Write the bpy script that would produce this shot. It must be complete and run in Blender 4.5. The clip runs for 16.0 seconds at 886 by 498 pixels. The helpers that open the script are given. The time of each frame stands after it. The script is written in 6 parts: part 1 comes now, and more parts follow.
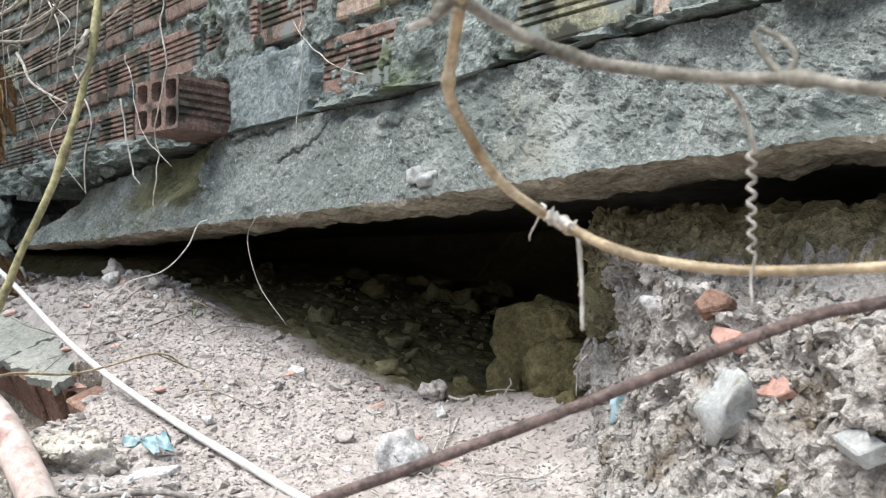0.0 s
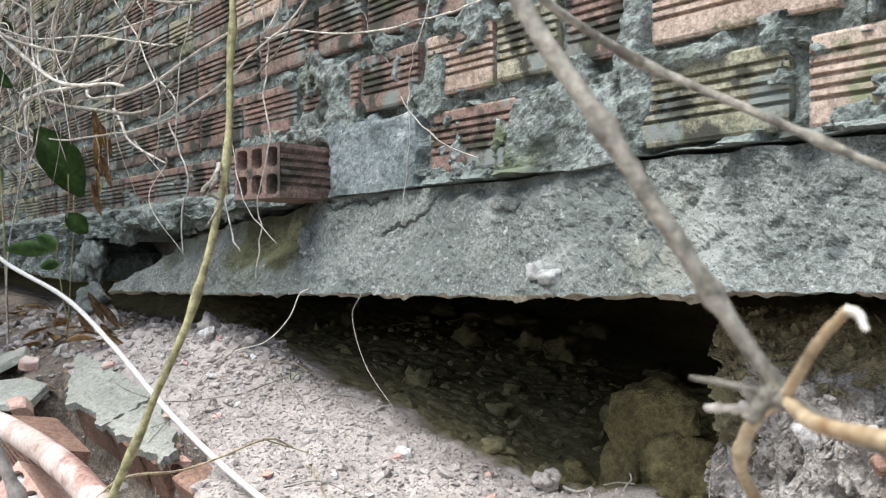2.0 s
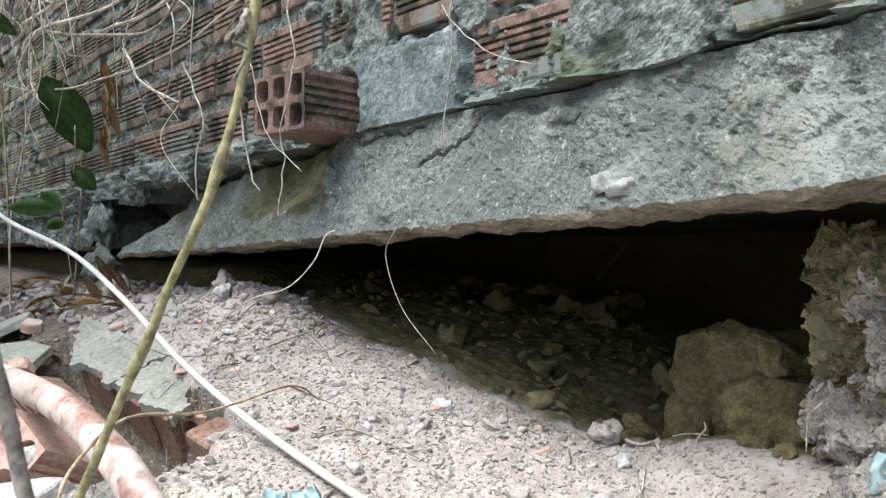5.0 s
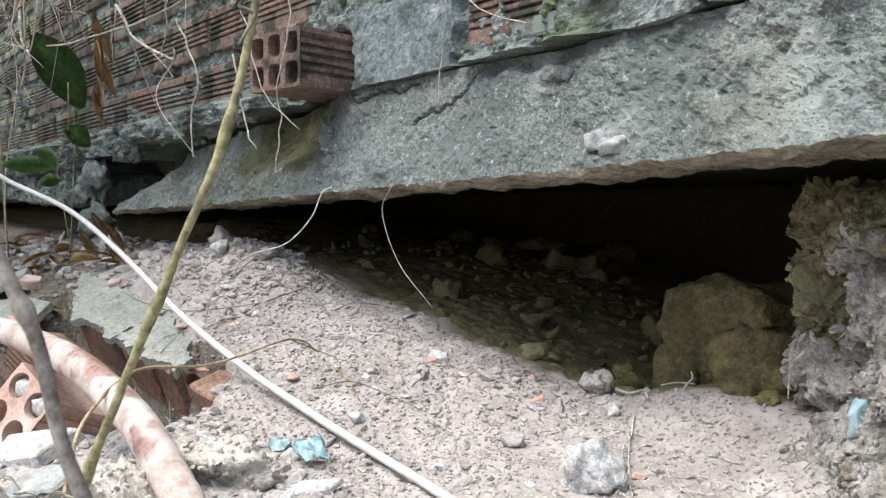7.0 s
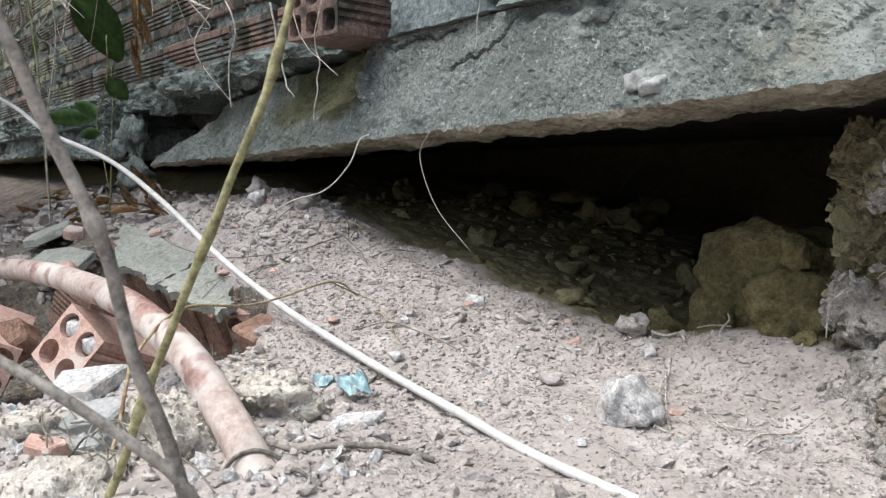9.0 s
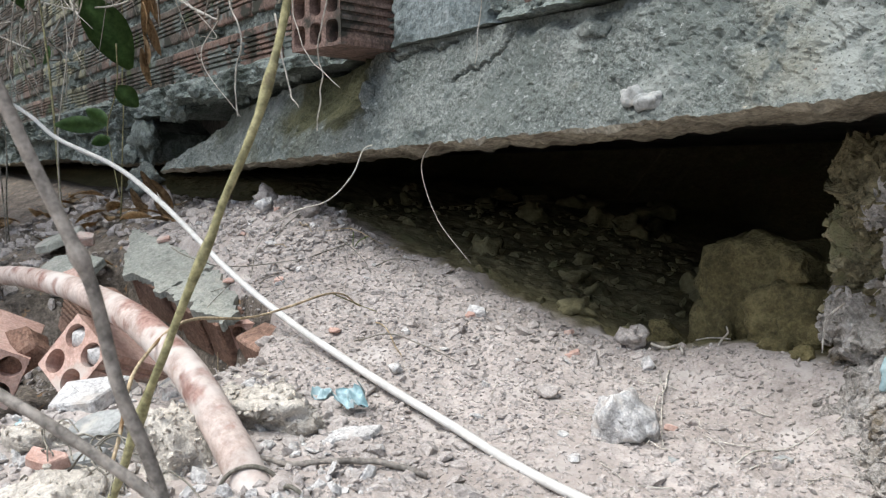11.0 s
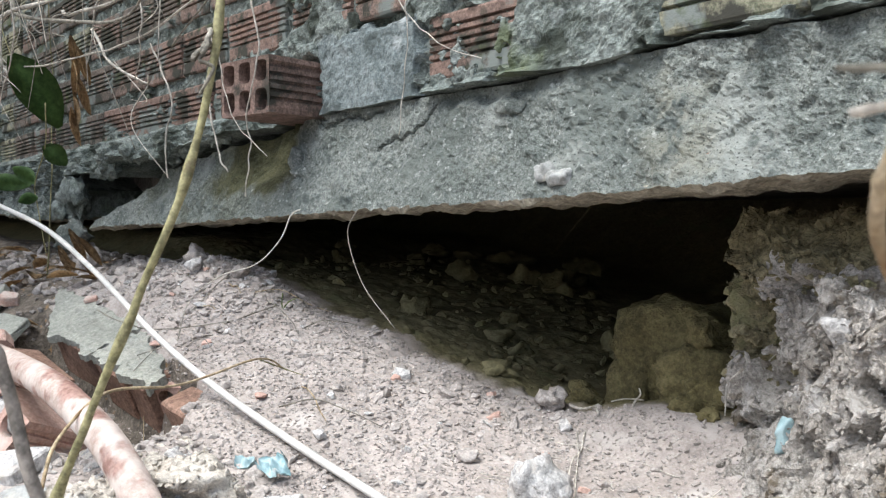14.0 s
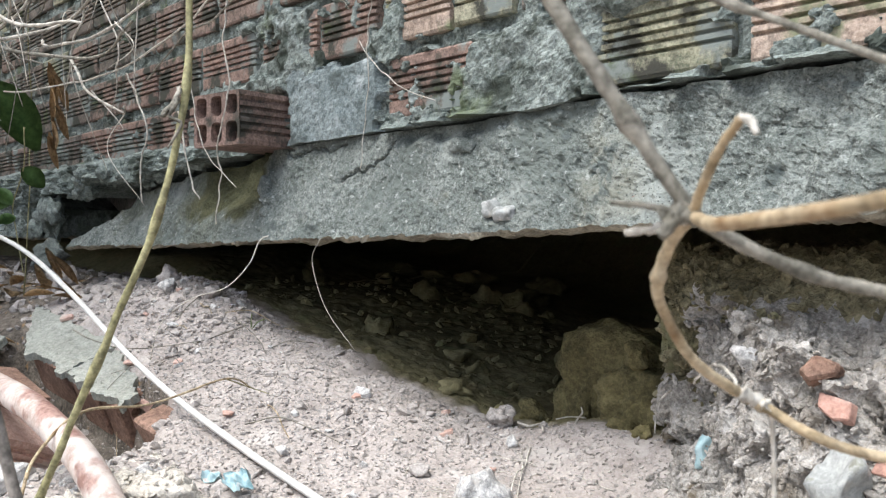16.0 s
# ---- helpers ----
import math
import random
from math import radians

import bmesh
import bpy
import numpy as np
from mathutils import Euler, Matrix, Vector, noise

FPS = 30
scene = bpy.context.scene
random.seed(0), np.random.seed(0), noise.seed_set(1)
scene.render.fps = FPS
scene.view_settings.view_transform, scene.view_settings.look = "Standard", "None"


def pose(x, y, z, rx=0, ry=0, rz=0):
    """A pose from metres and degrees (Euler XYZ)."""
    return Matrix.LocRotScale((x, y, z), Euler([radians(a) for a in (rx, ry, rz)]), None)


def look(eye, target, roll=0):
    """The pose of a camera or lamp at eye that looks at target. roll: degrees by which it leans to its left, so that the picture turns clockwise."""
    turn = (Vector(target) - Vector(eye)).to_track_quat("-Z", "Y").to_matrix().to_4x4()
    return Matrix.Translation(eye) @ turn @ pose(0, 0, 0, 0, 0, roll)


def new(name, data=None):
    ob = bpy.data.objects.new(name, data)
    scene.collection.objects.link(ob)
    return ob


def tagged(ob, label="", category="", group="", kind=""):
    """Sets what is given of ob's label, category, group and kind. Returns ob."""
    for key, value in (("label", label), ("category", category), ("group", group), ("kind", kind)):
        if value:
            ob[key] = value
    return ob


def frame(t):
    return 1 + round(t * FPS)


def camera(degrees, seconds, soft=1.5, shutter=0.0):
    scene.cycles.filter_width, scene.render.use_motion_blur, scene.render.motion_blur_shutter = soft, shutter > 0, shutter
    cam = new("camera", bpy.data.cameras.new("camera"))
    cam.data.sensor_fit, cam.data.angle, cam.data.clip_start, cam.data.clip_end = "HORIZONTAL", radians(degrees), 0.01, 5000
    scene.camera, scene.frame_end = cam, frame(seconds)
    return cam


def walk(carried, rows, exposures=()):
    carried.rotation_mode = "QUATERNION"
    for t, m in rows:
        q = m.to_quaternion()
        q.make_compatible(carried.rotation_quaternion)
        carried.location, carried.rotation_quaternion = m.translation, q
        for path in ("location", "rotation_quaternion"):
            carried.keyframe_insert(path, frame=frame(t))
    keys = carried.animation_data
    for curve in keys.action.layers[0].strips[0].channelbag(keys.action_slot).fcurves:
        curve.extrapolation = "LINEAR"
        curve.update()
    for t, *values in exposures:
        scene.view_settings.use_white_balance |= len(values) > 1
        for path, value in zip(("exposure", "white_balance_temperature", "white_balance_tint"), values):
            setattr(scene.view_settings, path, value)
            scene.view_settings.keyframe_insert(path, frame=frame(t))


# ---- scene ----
cam = camera(54.1, 16.0, soft=1.25)
cam.data.dof.use_dof, cam.data.dof.focus_distance, cam.data.dof.aperture_fstop = True, 1.15, 20.0
PATH = [
    (0, (-0.029, -0.755, 0.001), (-1.483, 0.618, 0.051), 0.0),
    (0.5, (-0.082, -0.754, 0.005), (-1.549, 0.605, 0.038), 0.0),
    (1, (-0.105, -0.769, 0.031), (-1.592, 0.569, 0.052), 0.1),
    (1.5, (-0.07, -0.792, 0.064), (-1.581, 0.518, 0.078), -0.1),
    (2, (-0.108, -0.782, 0.133), (-1.653, 0.487, 0.158), -0.0),
    (2.5, (-0.133, -0.773, 0.17), (-1.716, 0.449, 0.194), -0.1),
    (3, (-0.194, -0.763, 0.084), (-1.794, 0.437, 0.108), -0.3),
    (3.5, (-0.217, -0.73, 0.052), (-1.824, 0.46, 0.094), -0.3),
    (4, (-0.242, -0.726, 0.039), (-1.828, 0.491, 0.1), -0.2),
    (6.5, (-0.226, -0.753, 0.031), (-1.762, 0.527, 0.002), -0.1),
    (7, (-0.223, -0.757, 0.035), (-1.766, 0.514, -0.031), -0.1),
    (7.5, (-0.226, -0.762, 0.024), (-1.775, 0.498, -0.078), -0.1),
    (8, (-0.224, -0.757, 0.019), (-1.783, 0.489, -0.111), -0.2),
    (8.5, (-0.223, -0.776, 0.012), (-1.793, 0.454, -0.132), -0.2),
    (11, (-0.203, -0.763, 0.031), (-1.805, 0.425, -0.127), -0.2),
    (11.5, (-0.2, -0.756, 0.057), (-1.803, 0.432, -0.089), -0.3),
    (12, (-0.189, -0.746, 0.062), (-1.792, 0.443, -0.066), -0.3),
    (12.5, (-0.186, -0.771, 0.041), (-1.79, 0.418, -0.079), -0.4),
    (13, (-0.15, -0.788, 0.054), (-1.74, 0.42, -0.045), -0.2),
    (13.5, (-0.156, -0.782, 0.076), (-1.712, 0.472, 0.007), -0.2),
    (14, (-0.165, -0.766, 0.061), (-1.684, 0.533, 0.005), -0.2),
    (14.5, (-0.129, -0.766, 0.076), (-1.622, 0.563, 0.022), 0.1),
    (15, (-0.136, -0.791, 0.09), (-1.621, 0.549, 0.046), -0.1),
    (15.5, (-0.135, -0.784, 0.089), (-1.62, 0.555, 0.051), 0.0),
    (16, (-0.084, -0.795, 0.087), (-1.572, 0.541, 0.055), 0.1),
]
walk(cam, [(t, look(eye, target, roll)) for t, eye, target, roll in PATH],
     exposures=[(0, 0.62), (1.5, 0.60), (2.5, 0.76), (3, 0.74), (4, 0.68), (6.5, 0.56), (7.5, 0.44), (8.5, 0.27), (11, 0.27), (12.5, 0.38), (13, 0.44), (14, 0.51), (16, 0.58)])

# ---- light ----
world = bpy.data.worlds.new("overcast")
scene.world = world
world.use_nodes = True
wt = world.node_tree
sky = wt.nodes.new("ShaderNodeTexSky")
sky.sky_type = "NISHITA"
sky.sun_disc = False
sky.sun_elevation = radians(64)
sky.sun_rotation = radians(200)
sky.dust_density = 4.0
wt.links.new(sky.outputs[0], wt.nodes["Background"].inputs[0])
wt.nodes["Background"].inputs[1].default_value = 0.17

sun = new("sun", bpy.data.lights.new("sun", "SUN"))
sun.data.energy = 3.1
sun.data.angle = radians(42)
sun.data.color = (0.95, 1.0, 1.02)
sun.matrix_world = look((-0.75, -1.9, 4.0), (-1.0, 0.0, 0.0))


# ---- noise and small tools ----
def smooth(a, b, v):
    u = np.clip((v - a) / (b - a), 0, 1)
    return u * u * (3 - 2 * u)


def hashed(i, j, k, seed):
    n = (i * 374761393 + j * 668265263 + k * 2147483647 + seed * 1274126177) & 0xFFFFFFFF
    n = ((n ^ (n >> 13)) * 1274126177) & 0xFFFFFFFF
    n = ((n ^ (n >> 16)) * 2246822519) & 0xFFFFFFFF
    return ((n ^ (n >> 15)) & 0xFFFFFF) / float(0xFFFFFF)


def vnoise(x, y, z, seed=0):
    """Value noise from -1 to 1."""
    x, y, z = np.broadcast_arrays(np.asarray(x, float), np.asarray(y, float), np.asarray(z, float))
    i, j, k = (np.floor(v).astype(np.int64) for v in (x, y, z))
    u, v, w = (f * f * (3 - 2 * f) for f in (x - i, y - j, z - k))
    out = 0
    for a in (0, 1):
        for b in (0, 1):
            for c in (0, 1):
                out = out + hashed(i + a, j + b, k + c, seed) * (u if a else 1 - u) * (v if b else 1 - v) * (w if c else 1 - w)
    return out * 2 - 1


def fbm(x, y, z, scale, octaves=4, seed=0, gain=0.5):
    out, amp, f = 0, 1.0, scale
    for n in range(octaves):
        out = out + amp * vnoise(x * f, y * f, z * f, seed + n)
        amp, f = amp * gain, f * 2.03
    return out


def mesh_from(name, verts, faces, material, parent=None, shade=True):
    me = bpy.data.meshes.new(name)
    me.from_pydata([tuple(v) for v in verts], [], [tuple(f) for f in faces])
    me.materials.append(material)
    if shade:
        me.polygons.foreach_set("use_smooth", [True] * len(me.polygons))
    ob = new(name, me)
    if parent:
        ob.parent = parent
    return ob


def part(name, bm, material, parent=None, label="", shade=False):
    me = bpy.data.meshes.new(name)
    bm.normal_update()
    bm.to_mesh(me)
    bm.free()
    me.materials.append(material)
    if shade:
        me.polygons.foreach_set("use_smooth", [True] * len(me.polygons))
    ob = new(name, me)
    if parent:
        ob.parent = parent
    if label:
        ob["label"] = label
    return ob


def grid_faces(n, m, wrap=False):
    """Faces of a grid of n rows and m columns, vertex r * m + c."""
    r, c = np.meshgrid(np.arange(n - 1), np.arange(m if wrap else m - 1), indexing="ij")
    d = (c + 1) % m
    return np.stack([r * m + c, r * m + d, (r + 1) * m + d, (r + 1) * m + c], -1).reshape(-1, 4).tolist()


def spline(points, steps):
    """Points along a Catmull-Rom curve through the given ones."""
    p = [np.array(q, float) for q in points]
    p = [2 * p[0] - p[1], *p, 2 * p[-1] - p[-2]]
    out = []
    for a, b, c, d in zip(p, p[1:], p[2:], p[3:]):
        for s in np.arange(steps) / steps:
            out.append(0.5 * (2 * b + (c - a) * s + (2 * a - 5 * b + 4 * c - d) * s * s + (3 * b - a - 3 * c + d) * s**3))
    return np.array(out + [p[-2]])


def tube_data(points, radius, steps=8, sides=8, rough=0.0, wobble=0.0, seed=0, knots=()):
    """Vertices and faces of a round stem along a curve; radius: one number, or one for each end."""
    c = spline(points, steps)
    n = len(c)
    if wobble:
        s = np.arange(n)
        for axis in range(3):
            c[:, axis] += wobble * (vnoise(s * 0.085, axis * 7.1, seed * 3.7, seed) + 0.35 * vnoise(s * 0.31, axis * 5.3, seed * 1.7, seed + 1))
    r0, r1 = radius if isinstance(radius, tuple) else (radius, radius)
    r = np.linspace(r0, r1, n)
    for at in knots:
        r = r * (1 + 0.45 * np.exp(-((np.arange(n) / (n - 1) - at) * n / 1.6) ** 2))
    tan = np.gradient(c, axis=0)
    tan /= np.linalg.norm(tan, axis=1)[:, None] + 1e-9
    up = np.array([0.3, 0.2, 0.9])
    verts = []
    for i in range(n):
        a = np.cross(tan[i], up)
        if np.linalg.norm(a) < 0.2:
            a = np.cross(tan[i], [1, 0, 0])
        a /= np.linalg.norm(a)
        b = np.cross(tan[i], a)
        up = np.cross(a, tan[i]) if i else up
        ang = np.arange(sides) * 2 * np.pi / sides
        k = r[i] * (1 + rough * vnoise(i * 0.9, ang * 1.7, seed, seed + 5))
        verts += list(c[i] + np.outer(np.cos(ang) * k, a) + np.outer(np.sin(ang) * k, b))
    faces = grid_faces(n, sides, wrap=True)
    faces += [list(range(sides))[::-1], [(n - 1) * sides + s for s in range(sides)]]
    return verts, faces


def tube(name, points, radius, material, parent=None, **more):
    verts, faces = tube_data(points, radius, **more)
    return mesh_from(name, verts, faces, material, parent)


def rock_data(seed, subdiv=3, rough=0.35, facet=0.5, boxy=0.0):
    """A broken lump of about unit radius."""
    bm = bmesh.new()
    bmesh.ops.create_icosphere(bm, subdivisions=subdiv, radius=1.0)
    v = np.array([p.co for p in bm.verts])
    faces = [[q.index for q in f.verts] for f in bm.faces]
    bm.free()
    rng = np.random.default_rng(seed)
    for _ in range(9):
        d = rng.normal(size=3)
        d /= np.linalg.norm(d)
        cut = rng.uniform(0.55, 0.9)
        over = np.maximum(v @ d - cut, 0)
        v = v - facet * 1.6 * over[:, None] * d
    v = v / (np.abs(v).max(1)[:, None] ** boxy)
    k = 1 + rough * fbm(v[:, 0], v[:, 1], v[:, 2], 1.6, 5, seed, 0.55)
    return v * k[:, None], faces


# ---- materials ----
def nodes_of(name):
    m = bpy.data.materials.new(name)
    m.use_nodes = True
    t = m.node_tree
    return m, t, t.nodes["Principled BSDF"]


def put_noise(t, vector, scale, detail=6.0, rough=0.6, kind="ShaderNodeTexNoise"):
    n = t.nodes.new(kind)
    n.inputs["Scale"].default_value = scale
    if kind == "ShaderNodeTexNoise":
        n.inputs["Detail"].default_value, n.inputs["Roughness"].default_value = detail, rough
    t.links.new(vector, n.inputs["Vector"])
    return n


def ramp(t, value, stops):
    n = t.nodes.new("ShaderNodeValToRGB")
    e = n.color_ramp.elements
    while len(e) < len(stops):
        e.new(0.5)
    for el, (at, col) in zip(e, stops):
        el.position, el.color = at, (*col, 1) if len(col) == 3 else col
    t.links.new(value, n.inputs[0])
    return n.outputs[0]


def mix(t, fac, a, b, kind="MIX"):
    n = t.nodes.new("ShaderNodeMix")
    n.data_type, n.blend_type = "RGBA", kind
    for sock, val in ((n.inputs[0], fac), (n.inputs[6], a), (n.inputs[7], b)):
        if isinstance(val, (int, float)):
            sock.default_value = val
        elif isinstance(val, tuple):
            sock.default_value = (*val, 1)
        else:
            t.links.new(val, sock)
    return n.outputs[2]


def relief(t, p, height, strength, distance):
    b = t.nodes.new("ShaderNodeBump")
    b.inputs["Strength"].default_value, b.inputs["Distance"].default_value = strength, distance
    t.links.new(height, b.inputs["Height"])
    t.links.new(b.outputs[0], p.inputs["Normal"])


def grey(a):
    return (a, a, a)


def surface(name, low, high, coarse=6.0, fine=120.0, stain=None, stain_at=(0.5, 0.68), stain_scale=9.0, rough=0.9, bump=0.6, depth=0.004, own=False, speck=None, grit=1.0, mask=None, grain_steps=(0.58, 1.0, 1.22)):
    """Colour between low and high by a coarse and a fine noise, a stain with its own shape, specks, and fine relief."""
    m, t, p = nodes_of(name)
    if own:
        tc = t.nodes.new("ShaderNodeTexCoord")
        info = t.nodes.new("ShaderNodeObjectInfo")
        add = t.nodes.new("ShaderNodeVectorMath")
        add.operation = "MULTIPLY_ADD"
        add.inputs[1].default_value = (1, 1, 1)
        t.links.new(tc.outputs["Object"], add.inputs[0])
        scl = t.nodes.new("ShaderNodeMath")
        scl.operation = "MULTIPLY"
        scl.inputs[1].default_value = 37.0
        t.links.new(info.outputs["Random"], scl.inputs[0])
        t.links.new(scl.outputs[0], add.inputs[2])
        vec = add.outputs[0]
    else:
        vec = t.nodes.new("ShaderNodeNewGeometry").outputs["Position"]
    a = put_noise(t, vec, coarse, 5.0)
    b = put_noise(t, vec, fine, 4.0, 0.7)
    both = t.nodes.new("ShaderNodeMath")
    both.operation = "MULTIPLY_ADD"
    both.inputs[1].default_value = 0.5
    half = t.nodes.new("ShaderNodeMath")
    half.operation = "MULTIPLY"
    half.inputs[1].default_value = 0.5
    t.links.new(a.outputs[0], half.inputs[0])
    t.links.new(b.outputs[0], both.inputs[0])
    t.links.new(half.outputs[0], both.inputs[2])
    col = ramp(t, both.outputs[0], [(0.40, low), (0.60, high)])
    grain = put_noise(t, vec, fine * 0.42, 3.0, 0.85)
    col = mix(t, grit, col, ramp(t, grain.outputs[0], [(0.36, grey(grain_steps[0])), (0.52, grey(grain_steps[1])), (0.64, grey(grain_steps[2]))]), "MULTIPLY")
    for colour, at, scale in ([(stain, stain_at, stain_scale)] if stain and not isinstance(stain, list) else stain or []):
        s = put_noise(t, vec, scale, 7.0, 0.62)
        col = mix(t, ramp(t, s.outputs[0], [(at[0], grey(0)), (at[1], grey(1))]), col, colour)
    if speck:
        s = put_noise(t, vec, speck[1], kind="ShaderNodeTexVoronoi")
        col = mix(t, ramp(t, s.outputs[0], [(speck[2], grey(1)), (speck[2] + 0.06, grey(0))]), col, speck[0])
    if mask:
        grown = t.nodes.new("ShaderNodeAttribute")
        grown.attribute_name = mask[0]
        tint = ramp(t, both.outputs[0], [(0.42, mask[1]), (0.60, mask[2])])
        col = mix(t, grown.outputs["Fac"], col, tint)
    t.links.new(col, p.inputs["Base Color"])
    p.inputs["Roughness"].default_value = rough
    p.inputs["Specular IOR Level"].default_value = 0.25
    high = t.nodes.new("ShaderNodeMath")
    high.operation = "ADD"
    t.links.new(both.outputs[0], high.inputs[0])
    t.links.new(grain.outputs[0], high.inputs[1])
    relief(t, p, high.outputs[0], bump, depth)
    return m


# The mask turns the dirt dark olive: the beam's shade as colour.
M_DIRT = surface("dry_dirt", (0.312, 0.275, 0.249), (0.455, 0.410, 0.379), 11, 300, stain=[((0.48, 0.444, 0.415), (0.56, 0.70), 14.0), ((0.325, 0.285, 0.257), (0.55, 0.68), 5.0)], bump=0.7, depth=0.0022, grit=0.55, mask=("shade_tone", (0.090, 0.080, 0.040), (0.19, 0.165, 0.095)))
M_BANK = surface("crumbly_earth", (0.225, 0.205, 0.180), (0.47, 0.445, 0.410), 16, 300, stain=[((0.51, 0.49, 0.465), (0.56, 0.65), 24.0), ((0.16, 0.132, 0.096), (0.56, 0.64), 12.0)], bump=0.9, depth=0.005, grit=0.8)
# Leaf litter by the plinth, and the trench's shade put into colour.
M_LITTER_SHADE = surface("litter_and_shade_soil", (0.085, 0.073, 0.058), (0.235, 0.20, 0.165), 14, 120, stain=[((0.30, 0.19, 0.10), (0.62, 0.67), 30.0)], bump=1.0, depth=0.008)
M_CLOD = surface("dirt_clod", (0.30, 0.271, 0.249), (0.51, 0.469, 0.437), 22, 260, bump=0.8, depth=0.003, grit=0.7)
M_CLUMP = surface("yellowish_conglomerate", (0.40, 0.365, 0.315), (0.66, 0.615, 0.545), 18, 260, stain=[((0.32, 0.285, 0.235), (0.60, 0.68), 20.0)], bump=0.9, depth=0.004, grit=0.7)
# Dark olive earth, with the hollow's shade put into its colour.
M_SHADE = surface("shade_toned_earth", (0.135, 0.121, 0.062), (0.225, 0.202, 0.112), 14, 120, stain=[((0.16, 0.16, 0.08), (0.595, 0.655), 12.0)], bump=0.6, depth=0.005, grit=0.5)
# The bank's darker olive copy, coloured for the beam's shade.
M_BANKSHADE = surface("shade_toned_bank_earth", (0.135, 0.118, 0.068), (0.30, 0.265, 0.165), 14, 170, stain=[((0.19, 0.185, 0.10), (0.595, 0.655), 12.0)], bump=1.0, depth=0.005)
# Earth block's colour, darkened for the gloom of the hollow.
M_MOUND = surface("gloom_toned_earth", (0.092, 0.079, 0.035), (0.205, 0.176, 0.085), 14, 170, stain=[((0.09, 0.084, 0.038), (0.595, 0.655), 12.0)], bump=0.9, depth=0.006, grit=0.8)
M_CONC = surface("rough_concrete", (0.104, 0.121, 0.110), (0.250, 0.273, 0.253), 13, 400, stain=[((0.135, 0.154, 0.141), (0.52, 0.64), 7.0), ((0.345, 0.372, 0.350), (0.60, 0.66), 110.0), ((0.28, 0.302, 0.280), (0.57, 0.69), 9.0), ((0.215, 0.213, 0.166), (0.62, 0.76), 4.0), ((0.10, 0.118, 0.112), (0.57, 0.66), 26.0)], bump=1.0, depth=0.0036, speck=((0.085, 0.095, 0.087), 200.0, 0.17), grit=1.0, mask=("moss", (0.030, 0.032, 0.015), (0.120, 0.120, 0.066)), grain_steps=(0.52, 1.0, 1.27))
M_DUSTY = surface("dusty_mortar_skin", (0.25, 0.26, 0.225), (0.39, 0.395, 0.35), 9, 240, stain=[((0.45, 0.41, 0.37), (0.58, 0.70), 7.0), ((0.17, 0.175, 0.15), (0.62, 0.68), 14.0)], bump=0.6, depth=0.002, grit=0.6)
M_MUD = surface("mud_stained_underside", (0.19, 0.172, 0.130), (0.36, 0.335, 0.27), 8, 160, stain=[((0.16, 0.137, 0.105), (0.595, 0.655), 14.0)], bump=0.6, depth=0.004)
M_MORTAR = surface("weathered_mortar", (0.105, 0.128, 0.114), (0.275, 0.310, 0.290), 11, 240, stain=[((0.055, 0.066, 0.055), (0.530, 0.600), 10.0), ((0.12, 0.145, 0.09), (0.610, 0.690), 6.0), ((0.29, 0.325, 0.312), (0.610, 0.680), 19.0)], bump=0.9, depth=0.004)
M_PATCH = surface("cement_patch", (0.115, 0.143, 0.145), (0.24, 0.28, 0.28), 14, 260, stain=[((0.10, 0.122, 0.12), (0.56, 0.65), 16.0), ((0.31, 0.345, 0.345), (0.600, 0.68), 24.0)], bump=0.7, depth=0.003)
GRIME = [((0.050, 0.050, 0.040), (0.50, 0.57), 16.0), ((0.19, 0.215, 0.20), (0.54, 0.61), 11.0), ((0.09, 0.11, 0.055), (0.60, 0.66), 8.0)]
M_BRICK = [
    surface("red_brick", (0.135, 0.096, 0.080), (0.30, 0.205, 0.168), 12, 260, stain=GRIME, bump=0.6, depth=0.002, own=True),
    surface("brown_brick", (0.115, 0.088, 0.073), (0.28, 0.20, 0.165), 12, 260, stain=GRIME, bump=0.6, depth=0.002, own=True),
    surface("pale_brick", (0.27, 0.205, 0.162), (0.49, 0.395, 0.325), 12, 260, stain=[((0.08, 0.10, 0.05), (0.575, 0.635), 14.0), ((0.19, 0.205, 0.125), (0.580, 0.650), 8.0)], bump=0.6, depth=0.002, own=True),
    surface("mossy_brick", (0.14, 0.15, 0.10), (0.36, 0.34, 0.25), 12, 260, stain=GRIME, bump=0.6, depth=0.002, own=True),
    surface("grimy_brick", (0.075, 0.066, 0.056), (0.20, 0.165, 0.138), 12, 260, stain=GRIME, bump=0.6, depth=0.002, own=True),
]
M_SIXHOLE = surface("sooty_red_brick", (0.13, 0.092, 0.077), (0.30, 0.205, 0.172), 12, 260, stain=[((0.055, 0.052, 0.043), (0.53, 0.62), 16.0), ((0.22, 0.205, 0.18), (0.60, 0.68), 11.0)], bump=0.6, depth=0.002)
M_FRESH = surface("fired_clay", (0.42, 0.262, 0.212), (0.60, 0.425, 0.36), 16, 260, stain=[((0.55, 0.48, 0.43), (0.54, 0.64), 12.0)], bump=0.5, depth=0.002, grit=0.45)
M_CHUNK = surface("brown_fired_clay", (0.17, 0.098, 0.070), (0.31, 0.20, 0.15), 12, 240, stain=[((0.36, 0.28, 0.23), (0.62, 0.72), 14.0), ((0.13, 0.075, 0.055), (0.58, 0.66), 9.0)], bump=0.5, depth=0.002)
M_STONE = surface("grey_stone", (0.39, 0.383, 0.37), (0.66, 0.648, 0.63), 20, 280, stain=[((0.48, 0.44, 0.40), (0.585, 0.645), 12.0)], bump=0.8, depth=0.003, own=True)
